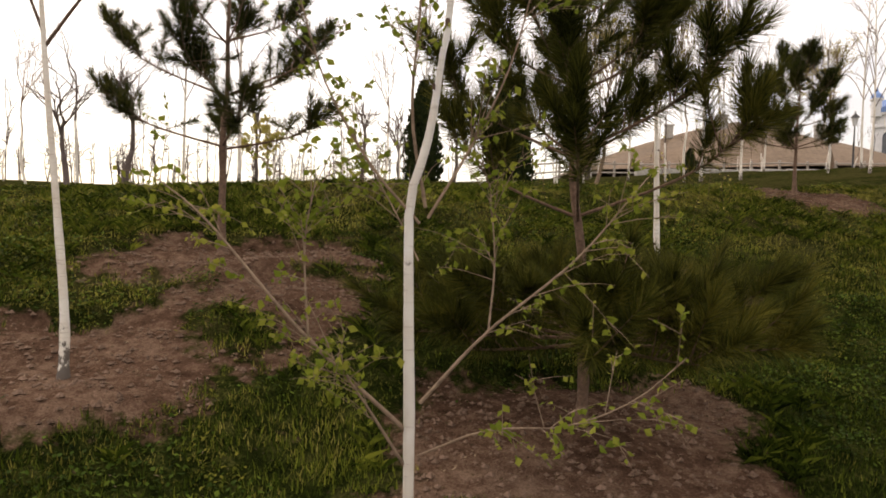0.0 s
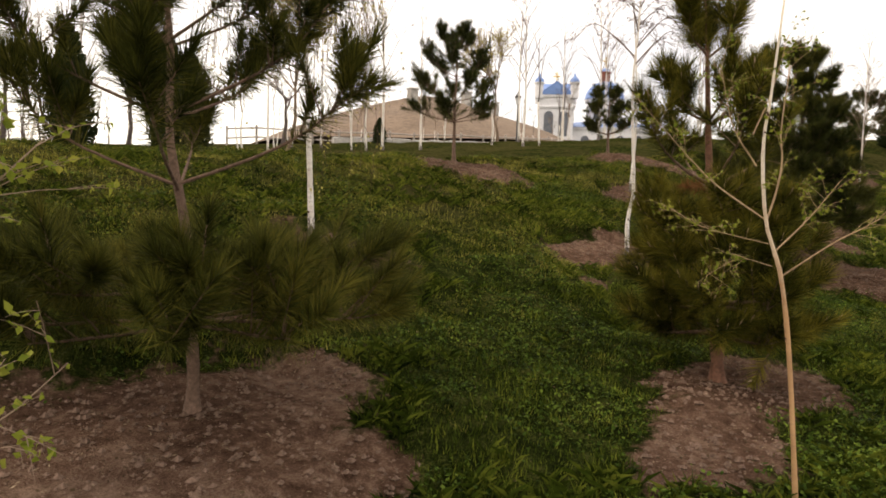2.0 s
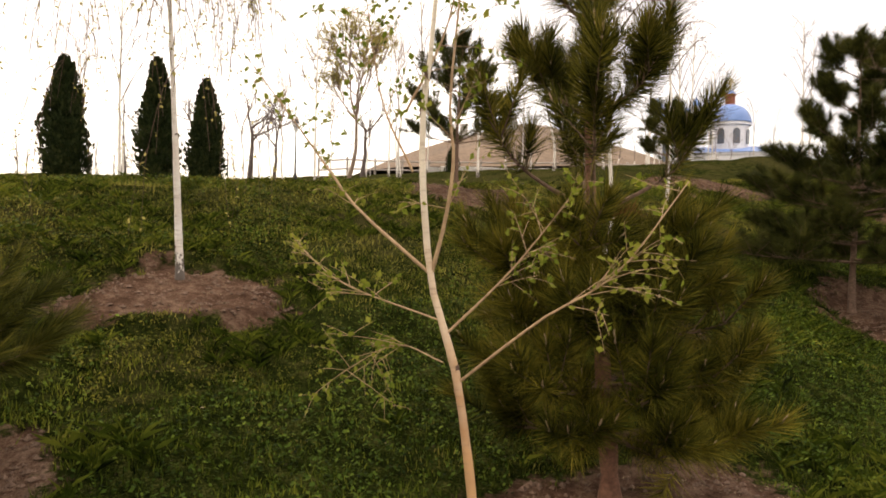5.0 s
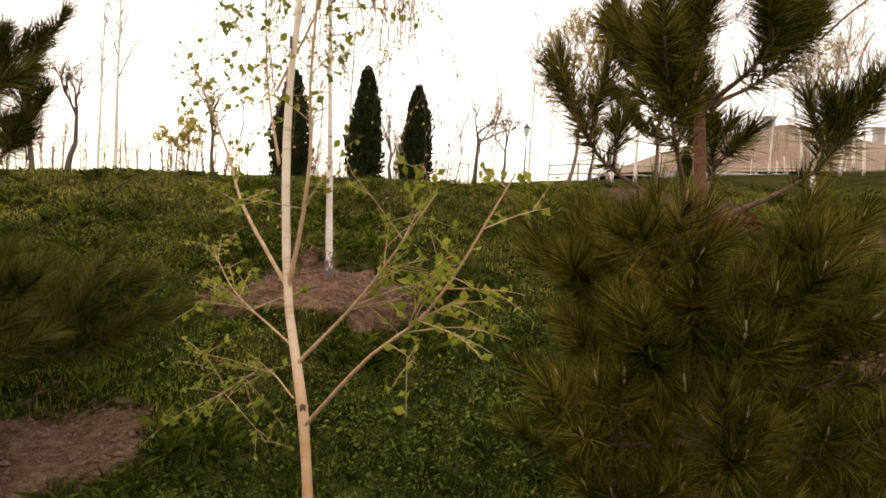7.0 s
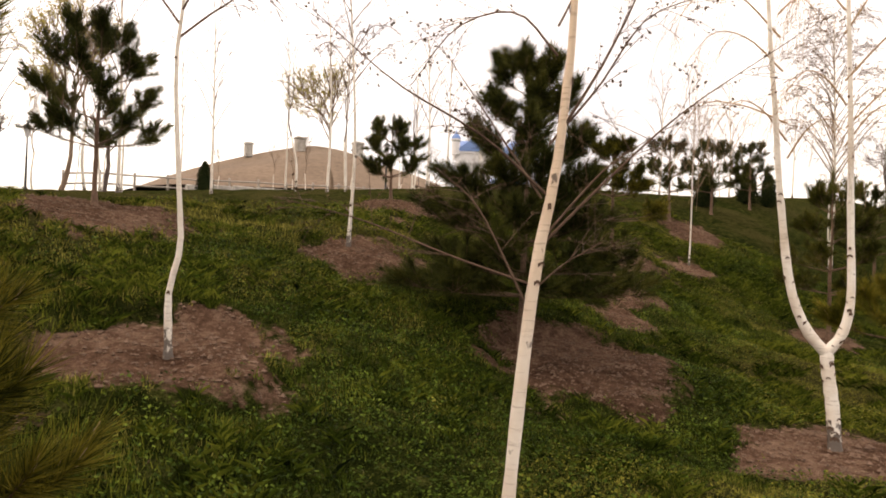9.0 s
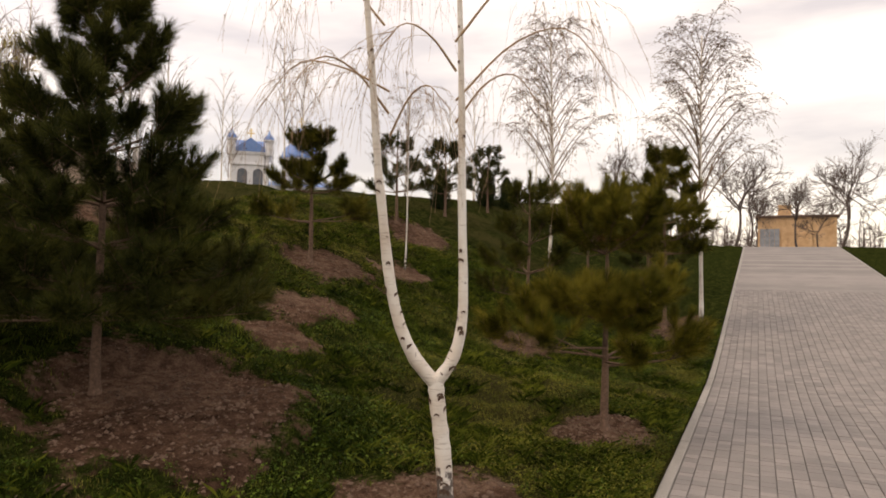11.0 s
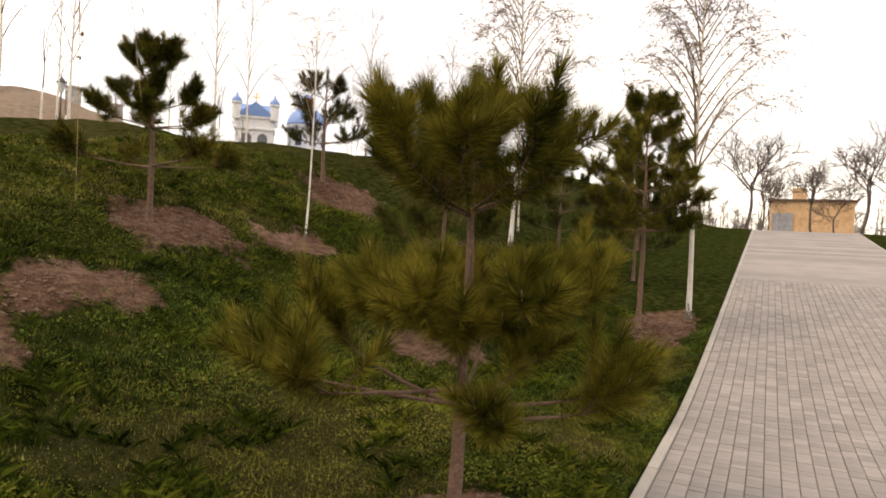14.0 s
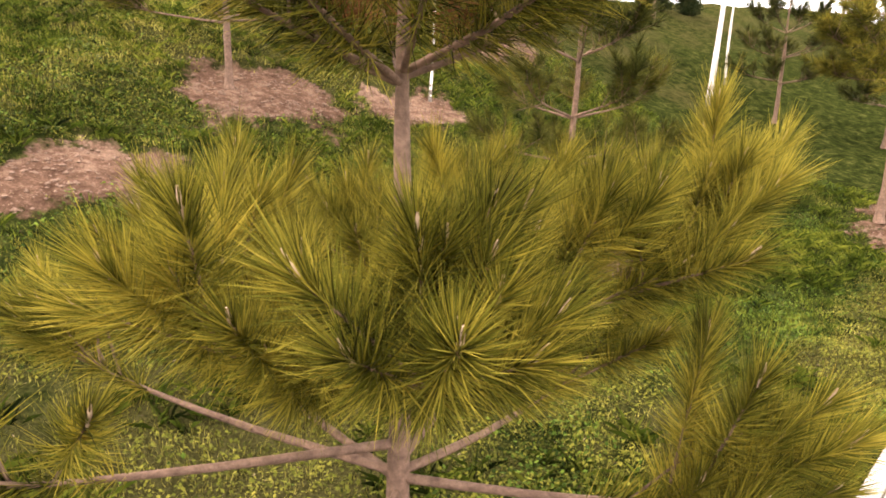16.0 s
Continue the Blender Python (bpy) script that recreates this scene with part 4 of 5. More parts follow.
birch(3.32, 1.86,
      [([(0, 0, -0.05), (0.0, 0.0, 0.3), (0.02, 0.0, 0.6), (0.045, 0, 0.94), (0.087, 0, 1.38), (0.144, 0, 1.70), (0.172, 0, 1.98), (0.19, 0, 2.25), (0.2, 0, 3.0)], 0.029, 0.010)],
      [([(0.05, 0, 1.28), (-0.02, 0.0, 1.42), (-0.12, 0.03, 1.60), (-0.26, 0.05, 1.72)], 0.0055, 0.0016),
       ([(0.08, 0, 1.33), (-0.2, 0.0, 1.42), (-0.5, 0.02, 1.53), (-0.8, 0.03, 1.6)], 0.0055, 0.0013),
       ([(0.10, 0, 1.46), (0.35, 0.02, 1.72), (0.6, 0.05, 1.95), (0.95, 0.05, 2.2)], 0.006, 0.0013),
       ([(0.13, 0, 1.62), (-0.1, 0.0, 1.82), (-0.4, 0.03, 2.0), (-0.7, 0.05, 2.25)], 0.006, 0.0013),
       ([(0.16, 0, 1.85), (0.3, -0.05, 2.1), (0.42, -0.08, 2.4), (0.5, -0.1, 2.8)], 0.006, 0.0013),
       ([(0.07, 0, 1.30), (0.18, 0.02, 1.40), (0.30, 0.05, 1.47)], 0.0036, 0.0013),
       ([(0.08, 0, 1.45), (0.22, 0.03, 1.62), (0.34, 0.05, 1.75), (0.5, 0.08, 1.86)], 0.0055, 0.0013),
       ([(0.12, 0, 1.8), (0.28, 0.0, 2.0), (0.45, 0.03, 2.25), (0.7, 0.04, 2.35)], 0.0055, 0.0013),
       ([(0.14, 0, 2.1), (0.0, 0.03, 2.25), (-0.2, 0.05, 2.2), (-0.35, 0.06, 2.0)], 0.0046, 0.0013),
       ([(0.1, 0, 1.62), (-0.05, 0.05, 1.85), (-0.22, 0.08, 2.1)], 0.0046, 0.0013),
       ([(0.14, 0, 2.2), (0.3, 0.05, 2.5), (0.6, 0.08, 2.7)], 0.0046, 0.0013)],
      "young white birch with bare twigs and small buds", 23, M_BIRCH_PEEL, M_TWIG, M_BUD, 3, 0.013, 11, 0.24, 0.1, 2, turn=-35, tr=0.0014, scars=14)
TW = -51.0


def twin_limbs():
    rng = np.random.default_rng(31)
    res = []
    for a, z, reach, rise in ((-0.43, 2.75, -0.95, 0.25), (-0.43, 2.6, -0.6, 0.5), (-0.47, 3.2, -0.8, 0.5), (0.02, 2.7, 1.1, 0.45), (0.02, 2.55, 0.6, 0.6), (0.01, 3.1, 0.9, 0.5),
                               (-0.42, 2.45, 0.35, 0.8), (0.02, 2.9, -0.5, 0.5), (-0.5, 3.5, -0.9, 0.6), (0.0, 3.5, 0.9, 0.7), (0.0, 3.7, -0.4, 0.6), (-0.52, 3.7, 0.4, 0.5)):
        b = rng.uniform(-0.35, 0.35)
        p = np.array([a, 0, z])
        res.append(([p, p + np.array([reach * 0.35, b * 0.4, abs(reach) * rise * 0.8]), p + np.array([reach * 0.7, b * 0.8, abs(reach) * rise]),
                     p + np.array([reach, b, abs(reach) * (rise - 0.35)])], 0.009, 0.002))
    return res


birch(7.82, 2.86,
      [([(0, 0, -0.05), (-0.03, 0, 0.35), (-0.07, 0, 0.65), (-0.088, 0, 0.86)], 0.056, 0.050),
       ([(-0.088, 0, 0.80), (-0.23, -0.01, 0.97), (-0.335, -0.02, 1.20), (-0.405, -0.03, 1.5), (-0.46, -0.05, 1.95), (-0.50, -0.07, 2.33), (-0.54, -0.09, 2.85), (-0.59, -0.1, 3.4), (-0.65, -0.1, 4.3)], 0.047, 0.014),
       ([(-0.088, 0, 0.80), (0.02, 0, 0.95), (0.075, 0, 1.14), (0.09, 0, 1.4), (0.072, 0, 2.0), (0.06, 0, 2.64), (0.04, 0, 3.26), (0, 0, 4.3)], 0.047, 0.014)],
      twin_limbs(), "white birch forked low into two curved stems with weeping twigs", 24, M_BIRCH, M_TWIG, M_BUD, 3, 0.012, 14, 0.42, 1.5, 2, turn=TW, tr=0.0018, scars=24, lm=M_TWIG_TAN)

# ---- birches up the slope ----
plain_birch(-5.3, 3.2, 3.6, 40, "thin leaning white birch on bare soil", [(0, 0, 0), (0.0, 0, 0.4), (-0.06, 0, 1.1), (-0.14, 0, 2.0), (-0.25, 0, 3.6)], 0.032, 0.5, 9, 0.6)
plain_birch(-0.77, 5.62, 3.9, 41, "white birch with weeping twigs and young catkins", [(0, 0, 0), (-0.02, 0, 0.5), (-0.05, 0, 1.2), (-0.09, 0, 2.0), (-0.13, 0, 2.9), (-0.15, 0, 3.9)], 0.034, 0.58, 22, 1.15, 0.75, 1.7, M_YELLOW, 5, 0.03, 12, 0.45, 2.2, tr=0.0042, scars=9)
plain_birch(3.03, 5.2, 3.6, 42, "white birch with a kinked lower trunk", [(0, 0, 0), (-0.01, 0, 0.25), (-0.012, 0, 0.50), (0.048, -0.015, 0.80), (0.035, -0.01, 1.1), (0.005, 0, 1.55), (-0.025, 0, 2.15), (0.02, 0, 2.7), (0.06, 0, 3.6)], 0.030, 0.62, 12, 0.75, 0.7, 0.3, None, 3, 0.02, scars=9)
plain_birch(5.93, 8.15, 3.8, 43, "thin white birch in a small soil bed", None, 0.028, 0.55, 10, 0.6, 1.0, 0.2)
plain_birch(14.85, 9.2, 3.4, 44, "thin young birch with upswept bare twigs", [(0, 0, 0), (0.04, 0, 1.0), (0.05, 0, 3.6)], 0.020, 0.4, 16, 0.85, 1.3, 0.0, None, 1, 0.02, twig=M_TWIG_PALE)
plain_birch(20.05, 4.72, 6.6, 45, "tall white birch with a broad crown of catkins", [(0, 0, 0), (0.0, 0, 0.6), (-0.08, 0, 2.2), (-0.1, 0, 4.0), (-0.05, 0, 6.6)], 0.058, 0.36, 44, 1.55, 1.05, 0.05, None, 3, 0.032, 17, 0.5, 0.5, tr=0.0034, top=0.014, twig=M_TWIG_PALE)
plain_birch(20.4, 8.8, 6.6, 46, "tall white birch with a broad crown of catkins", None, 0.05, 0.34, 44, 1.55, 1.05, 0.05, None, 3, 0.032, 17, 0.5, 0.5, tr=0.0034, top=0.014, twig=M_TWIG_PALE)
plain_birch(22.0, 9.6, 3.2, 47, "thin young birch with upswept bare twigs", None, 0.03, 0.4, 10, 0.7)
for k, (x, y, h) in enumerate(((4.3, 15.5, 5.2), (-2.6, 17, 5.0), (2.2, 19, 5.5), (7.2, 19, 5.0), (9.5, 16.5, 4.6), (11.8, 20, 5.5), (13.0, 17.0, 4.6), (-6.5, 13, 5.0), (-8.5, 16, 5.5), (15.5, 19.5, 5.2),
                                (18.5, 17.5, 4.8), (21.0, 19.5, 5.0), (24.0, 17.0, 4.6), (28, 16.5, 5.0), (17.0, 24, 5.6), (22.0, 26, 5.6), (6.0, 25.5, 5.6), (12.5, 27, 5.8), (31, 20, 5.0), (36, 18, 5.4), (9.0, 30, 6.0), (26, 31, 6.0), (33, 27, 6.0))):
    plain_birch(x, y, h, 60 + k, "thin whitewashed young tree with bare upswept twigs", None, 0.04, 0.35, 12, 0.9, 1.5, 0.0, None, 0, 0.03, 6, 0.4, 0.0, tr=0.006, order=1, top=0.012)

# ---- other trees ----
bare_tree(3.9, 23.0, 6.0, 101, "slim tree in pale yellow young leaf", 0.36, 0.2, M_TWIG_PALE, M_YELLOW, 5, 0.07, 5, 0.014, "leafing_tree", "tree", "leafing trees", 4)
bare_tree(12.5, 22.5, 4.8, 102, "spreading tree in pale young leaf", 0.46, 0.2, M_TWIG_PALE, M_YELLOW, 3, 0.06, 5, 0.015, "leafing_tree", "tree", "leafing trees", 4)
bare_tree(-6.6, 17.0, 2.0, 103, "low bush in yellow-green leaf", 0.6, 0.08, M_TWIG_PALE, M_YELLOW, 10, 0.09, 4, 0.02, "bush", "bush", "bushes")
for k, (x, y, h, w) in enumerate(((-1.2, 24, 3.6, 0.6), (0.8, 27, 4.4, 0.6), (-4.4, 20, 3.2, 0.5), (-8, 22, 3.6, 0.5), (-11, 19, 4.2, 0.5), (6.5, 33, 5.0, 0.5), (-14, 22, 4.5, 0.5), (-3.0, 32, 4.4, 0.6), (2.5, 36, 4.5, 0.6))):
    bare_tree(x, y, h, 120 + k, "leafless tree with a spreading purple-grey crown", w, 0.25, M_GREY_TWIG)
for k, (x, y, h) in enumerate(((57, 12.5, 8.5), (60.5, 9.1, 6.5), (66, 7.0, 10.0), (46, 15.5, 6.0), (70, 15, 8.5), (80, 3, 9.0), (84, 0, 9.0), (95, 12, 11.0), (88, 18, 10.0), (52, 20, 6.5), (62, 7.9, 4.5))):
    bare_tree(x, y, h, 140 + k, "large leafless tree with a rounded crown", 0.62, 0.2, M_GREY_TWIG, levels=5 if k < 3 else 4, thick=0.018, group="large bare trees past the walkway", kids=4)
bare_tree(56.4, 2.3, 4.6, 160, "fruit tree in white blossom", 0.5, 0.2, M_GREY_TWIG, M_BLOSSOM, 7, 0.16, 4, 0.02, "blossom_tree", "tree", "blossom trees")


def thin_saplings():
    """The thin bare young trees that stand all along the hilltop."""
    rng = np.random.default_rng(404)
    kinds = [bare_tree(-20 - 2 * k, 24 + k, 4.2, 300 + k, "thin leafless young tree on the hilltop", 0.24 + 0.04 * k, 0.34, M_TWIG_PALE if k % 2 else M_GREY_TWIG, levels=4, thick=0.008, group="thin trees on the hilltop", kids=2 + k % 2) for k in range(5)]
    for k in range(64):
        u, s = rng.uniform(-16, 42), 13.5 + 26 * rng.uniform(0, 1) ** 1.3
        x, y = to_xy(u, s)
        tree = copy_thing(kinds[k % 5], pose(x, y, gz(x, y) - 0.05, 0, 0, rng.uniform(0, 360)))
        f = rng.uniform(0.6, 1.15)
        tree.scale = (f, f, f)


thin_saplings()
thuja(-2.85, 12.2, 1.95, 0.70, 201, "dark conical thuja with dense foliage")
thuja(-1.4, 11.6, 1.95, 0.58, 202, "dark conical thuja with dense foliage")
thuja(-0.67, 14.0, 2.05, 0.68, 203, "narrow dark thuja with dense foliage")
for x, y, h, sd in ((21.0, 13.0, 1.25, 204), (25.5, 14.2, 1.5, 205), (26.6, 14.0, 1.3, 206), (9.2, 27, 1.2, 207)):
    thuja(x, y, h, h * 0.5, sd, "small dark thuja on the hilltop")

# ---- far things ----


def build_mound():
    mound = thing("mound", 30, 63, "broad dry grassy mound with chimney blocks on top", "mound", z=7.3)
    sh = Shape()
    R, n, m = 19.0, 48, 14
    v = []
    for i in range(m + 1):
        f = i / m
        for j in range(n):
            a = 2 * math.pi * j / n
            r = R * f * (1 + 0.05 * math.sin(3 * a + 1))
            z = 5.2 * max(0, 1 - f ** 1.35) - 0.8 * f + 0.15 * math.sin(5 * a + 9 * f)
            v.append((r * math.cos(a), r * math.sin(a), z))
    f = [(i * n + j, i * n + (j + 1) % n, (i + 1) * n + (j + 1) % n, (i + 1) * n + j) for i in range(m) for j in range(n)]
    sh.add(v, f)
    part("turf_dome", sh, M_MOUND, mound, smooth=True)
    for x, y, w, h in ((-3.5, -4, 0.8, 0.8), (2.0, -5.0, 0.8, 0.9), (6.0, -4.0, 0.7, 0.8), (-8, -3, 0.6, 0.7)):
        z = 5.2 * (1 - (math.hypot(x, y) / R) ** 1.35)
        sh = Shape()
        sh.box(x - w / 2, y - w / 2, z - 0.4, x + w / 2, y + w / 2, z + h, 0.08)
        sh.box(x - w * 0.6, y - w * 0.6, z + h, x + w * 0.6, y + w * 0.6, z + h + 0.18, 0.05)
        part("chimney", sh, M_STONE, mound)


def build_fence():
    fence = thing("rail_fence", 20, 42, "long weathered two-rail fence round the mound's foot", "fence", z=0.0)
    pts = [(6 + 1.9 * k, 46 - 0.012 * (k - 12) ** 2 - 0.25 * k) for k in range(20)]
    zs = [gz(x, y) for x, y in pts]
    for (x, y), z in zip(pts, zs):
        sh = Shape()
        sh.box(x - 20 - 0.06, y - 42 - 0.06, z - 0.2, x - 20 + 0.06, y - 42 + 0.06, z + 1.25, 0.02)
        part("post", sh, M_WOOD, fence)
    for i in range(len(pts) - 1):
        for h in (0.45, 1.05):
            (x0, y0), (x1, y1) = pts[i], pts[i + 1]
            sh = Shape()
            sh.tube([(x0 - 20, y0 - 42 - 0.08, zs[i] + h), (x1 - 20, y1 - 42 - 0.08, zs[i + 1] + h)], [0.06, 0.06], 6)
            part("rail", sh, M_WOOD, fence)


def build_wall():
    wall = thing("low_stone_wall", 17, 40.5, "low pale stone wall below the fence", "wall")
    sh = Shape()
    for k in range(14):
        x, y = 12 + 1.3 * k, 40.8 - 0.22 * k
        z = gz(x, y)
        sh.box(x - 17, y - 40.5, z - gz(17, 40.5) - 0.3, x - 17 + 1.28, y - 40.5 + 0.4, z - gz(17, 40.5) + 0.62, 0.04)
    part("wall_blocks", sh, M_STONE, wall)


def arch(sh, x0, x1, y, z0, z1, deep=0.06):
    """A round-headed panel proud of the wall."""
    r = (x1 - x0) / 2
    cx = (x0 + x1) / 2
    edge = [(x0, z0), (x1, z0)] + [(cx + r * math.cos(t), z1 - r + r * math.sin(t)) for t in np.linspace(0, math.pi, 9)]
    n = len(edge)
    v = [(x, y, z) for x, z in edge] + [(x, y - deep, z) for x, z in edge]
    sh.add(v, [tuple(range(n, 2 * n))] + [(i, (i + 1) % n, (i + 1) % n + n, i + n) for i in range(n)])


def cross(sh, x, y, z, h):
    sh.box(x - h * 0.04, y - h * 0.04, z, x + h * 0.04, y + h * 0.04, z + h)
    sh.box(x - h * 0.28, y - h * 0.035, z + h * 0.58, x + h * 0.28, y + h * 0.035, z + h * 0.66)
    sh.box(x - h * 0.15, y - h * 0.035, z + h * 0.78, x + h * 0.15, y + h * 0.035, z + h * 0.84)


def build_gate():
    """A white bell gate under a blue gabled roof, with four corner turrets."""
    g = thing("church_gate_tower", 134, 173.5, "white church gate tower with blue gabled roof and corner turrets", "tower", z=11.2, turn=-37)
    g.scale = (1.7, 1.7, 1.7)
    w, h = 3.2, 14.6
    sh = Shape()
    sh.box(-w, -w, -3, w, w, h)
    for z in (5.0, 12.4, h - 0.2):
        sh.box(-w - 0.25, -w - 0.25, z, w + 0.25, w + 0.25, z + 0.4, 0.06)
    part("wall", sh, M_WHITE, g)
    roof = Shape()
    for s in (1, -1):
        for flip in (False, True):
            v = [(-w - 0.2, s * (w + 0.3), h + 0.2), (w + 0.2, s * (w + 0.3), h + 0.2), (0, s * (w + 0.3), h + 2.7), (0, 0, h + 2.7), (-w - 0.2, 0, h + 0.2), (w + 0.2, 0, h + 0.2)]
            if flip:
                v = [(y, x, z) for x, y, z in v]
            roof.add(v, [(0, 1, 2), (0, 2, 3, 4), (1, 5, 3, 2)])
    part("roof", roof, M_BLUE, g)
    for sx in (1, -1):
        for sy in (1, -1):
            t = Shape()
            t.lathe([(0.75, h - 0.5), (0.75, h + 2.0), (0.95, h + 2.1), (0.95, h + 2.4)], 8, (sx * w, sy * w))
            tur = part("turret", t, M_WHITE, g)
            c = Shape()
            c.lathe([(0.95, h + 2.4), (0.75, h + 3.0), (0.25, h + 3.5), (0.04, h + 4.2)], 10, (sx * w, sy * w))
            part("turret_cap", c, M_BLUE, tur)
    for k in range(4):
        for x0, x1, z0, z1 in ((-2.2, -0.5, 7.2, 11.8), (0.5, 2.2, 7.2, 11.8), (-1.1, 1.1, 0, 4.2)):
            a = Shape()
            arch(a, x0, x1, -w - 0.02, z0, z1)
            ob = part("arched_opening", a, M_DARKGLASS, g)
            ob.matrix_basis = pose(0, 0, 0, 0, 0, 90 * k)
    c = Shape()
    cross(c, 0, 0, h + 2.6, 2.4)
    part("cross", c, M_GOLD, g)


def build_church():
    g = thing("domed_church", 153, 172, "white church with a blue dome and red lantern", "church", z=17.0, turn=-40)
    g.scale = (1.7, 1.7, 1.7)
    sh = Shape()
    sh.box(-9, -7, -6, 9, 7, 5.4)
    sh.box(-9.3, -7.3, 5.4, 9.3, 7.3, 5.8, 0.1)
    part("nave_wall", sh, M_WHITE, g)
    r = Shape()
    r.add([(-9.5, -7.5, 5.8), (9.5, -7.5, 5.8), (9.5, 7.5, 5.8), (-9.5, 7.5, 5.8), (-5, 0, 7.6), (5, 0, 7.6)], [(0, 1, 5, 4), (1, 2, 5), (2, 3, 4, 5), (3, 0, 4)])
    part("nave_roof", r, M_BLUE, g)
    d = Shape()
    d.lathe([(3.4, 6.0), (3.4, 11.2), (3.8, 11.3), (3.8, 11.8)], 16)
    part("drum", d, M_WHITE, g)
    dome = Shape()
    dome.lathe([(3.9, 11.8)] + [(3.8 * math.cos(t), 11.9 + 3.5 * math.sin(t)) for t in np.linspace(0.05, 1.4, 9)], 24)
    part("dome", dome, M_BLUE, g, smooth=True)
    la = Shape()
    la.lathe([(0.95, 15.3), (0.85, 15.5), (0.85, 16.9), (1.05, 17.0), (1.05, 17.2)], 10)
    lan = part("lantern", la, M_RED, g)
    cap = Shape()
    cap.lathe([(1.0, 17.2), (0.7, 17.7), (0.1, 18.1)], 10)
    part("lantern_cap", cap, M_BLUE, lan)
    c = Shape()
    cross(c, 0, 0, 18.0, 2.2)
    part("cross", c, M_GOLD, g)
    for k in range(8):
        a = Shape()
        arch(a, -0.6, 0.6, -3.38, 7.8, 10.6, 0.12)
        ob = part("drum_window", a, M_DARKGLASS, g)
        ob.matrix_basis = pose(0, 0, 0, 0, 0, 45 * k + 20)
    for k in range(5):
        a = Shape()
        arch(a, -7.5 + 3.2 * k, -6.0 + 3.2 * k, -7.02, 1.2, 4.2)
        part("nave_window", a, M_DARKGLASS, g)


def build_hut():
    g = thing("orange_building", 73, 11.4, "small flat-roofed orange building with a grey steel gate", "building", z=float(path_z(74)) + 0.1, turn=100)
    sh = Shape()
    sh.box(-3.1, -2.5, -1.0, 3.1, 2.5, 3.8)
    part("wall", sh, M_ORANGE, g)
    r = Shape()
    r.box(-3.3, -2.7, 3.8, 3.3, 2.7, 4.0, 0.04)
    part("roof", r, M_ROOF, g)
    r = Shape()
    r.box(0.4, 0.8, 4.0, 1.5, 2.0, 5.0, 0.05)
    part("chimney", r, M_ORANGE, g)
    d = Shape()
    for k in range(4):
        d.box(1.35 + 0.4 * k, 2.5, 0.6, 1.73 + 0.4 * k, 2.58, 2.8)
    part("steel_gate", d, M_GREYDOOR, g)
    for x in (-2.9, -1.0, 0.95):
        d = Shape()
        d.box(x - 0.2, 2.5, 0, x + 0.2, 2.6, 3.8)
        part("pilaster", d, M_ORANGE, g)


def build_lamp(x, y, h):
    g = thing("street_lamp", x, y, "black iron park lamp with a frosted lantern", "street lamp", group="park lamps")
    p = Shape()
    p.lathe([(0.13, -0.1), (0.13, 0.25), (0.06, 0.35), (0.045, h * 0.5), (0.055, h * 0.52), (0.04, h * 0.55), (0.035, h * 0.82)], 10)
    part("post", p, M_IRON, g, smooth=True)
    l = Shape()
    l.lathe([(0.10, h * 0.82), (0.19, h * 0.95)], 6)
    part("lantern", l, M_LAMPGLASS, g)
    c = Shape()
    c.lathe([(0.24, h * 0.95), (0.20, h * 0.97), (0.05, h * 1.02), (0.015, h * 1.06)], 6)
    part("cap", c, M_IRON, g)


build_mound()
build_fence()
build_wall()
build_gate()
build_church()
build_hut()
build_lamp(3.9, 39, 3.4)
build_lamp(20.8, 33, 3.2)


def far_woods():
    """The brown bare wood behind the walkway's crest and beyond the hill."""
    rng = np.random.default_rng(77)
    sh = Shape()
    for k in range(420):
        if k < 260:
            u, s = rng.uniform(95, 150), rng.uniform(-45, 22)
        else:
            u, s = rng.uniform(-70, 20), rng.uniform(75, 120)
        x, y = to_xy(u, s)
        z = gz(x, y) - 0.2
        h = rng.uniform(3.5, 7.5)
        b = np.array([x, y, z])
        t = b + np.array([rng.normal(0, 0.4), rng.normal(0, 0.4), h])
        sh.tube(curve([b, (b + t) / 2 + rng.normal(0, 0.2, 3), t], 4), [0.10, 0.08, 0.06, 0.02], 3, False)
        for _ in range(16):
            f = rng.uniform(0.25, 0.95)
            q = b + (t - b) * f
            d = unit(rng.normal(0, 1, 3) + np.array([0, 0, 0.9]))
            l = h * 0.3 * rng.uniform(0.5, 1.1)
            sh.tube([q, q + d * l * 0.5, q + d * l + np.array([0, 0, 0.1 * l])], [0.045, 0.03, 0.015], 3, False)
    tagged(new("far_woods", sh.mesh("far_woods", M_GREY_TWIG)), "bare brown wood in the distance", "woods", kind="stuff")


far_woods()

# ---- grass, weeds, clods ----


def scatter(n, seed, lo=-6.5, hi=20.0, top=9.5, power=1.6):
    """Places on the turf, closer set near the walkway."""
    rng = np.random.default_rng(seed)
    u = rng.uniform(lo, hi, n)
    s = 0.03 + top * rng.uniform(0, 1, n) ** power
    x, y = to_xy(u, s)
    return rng, x, y


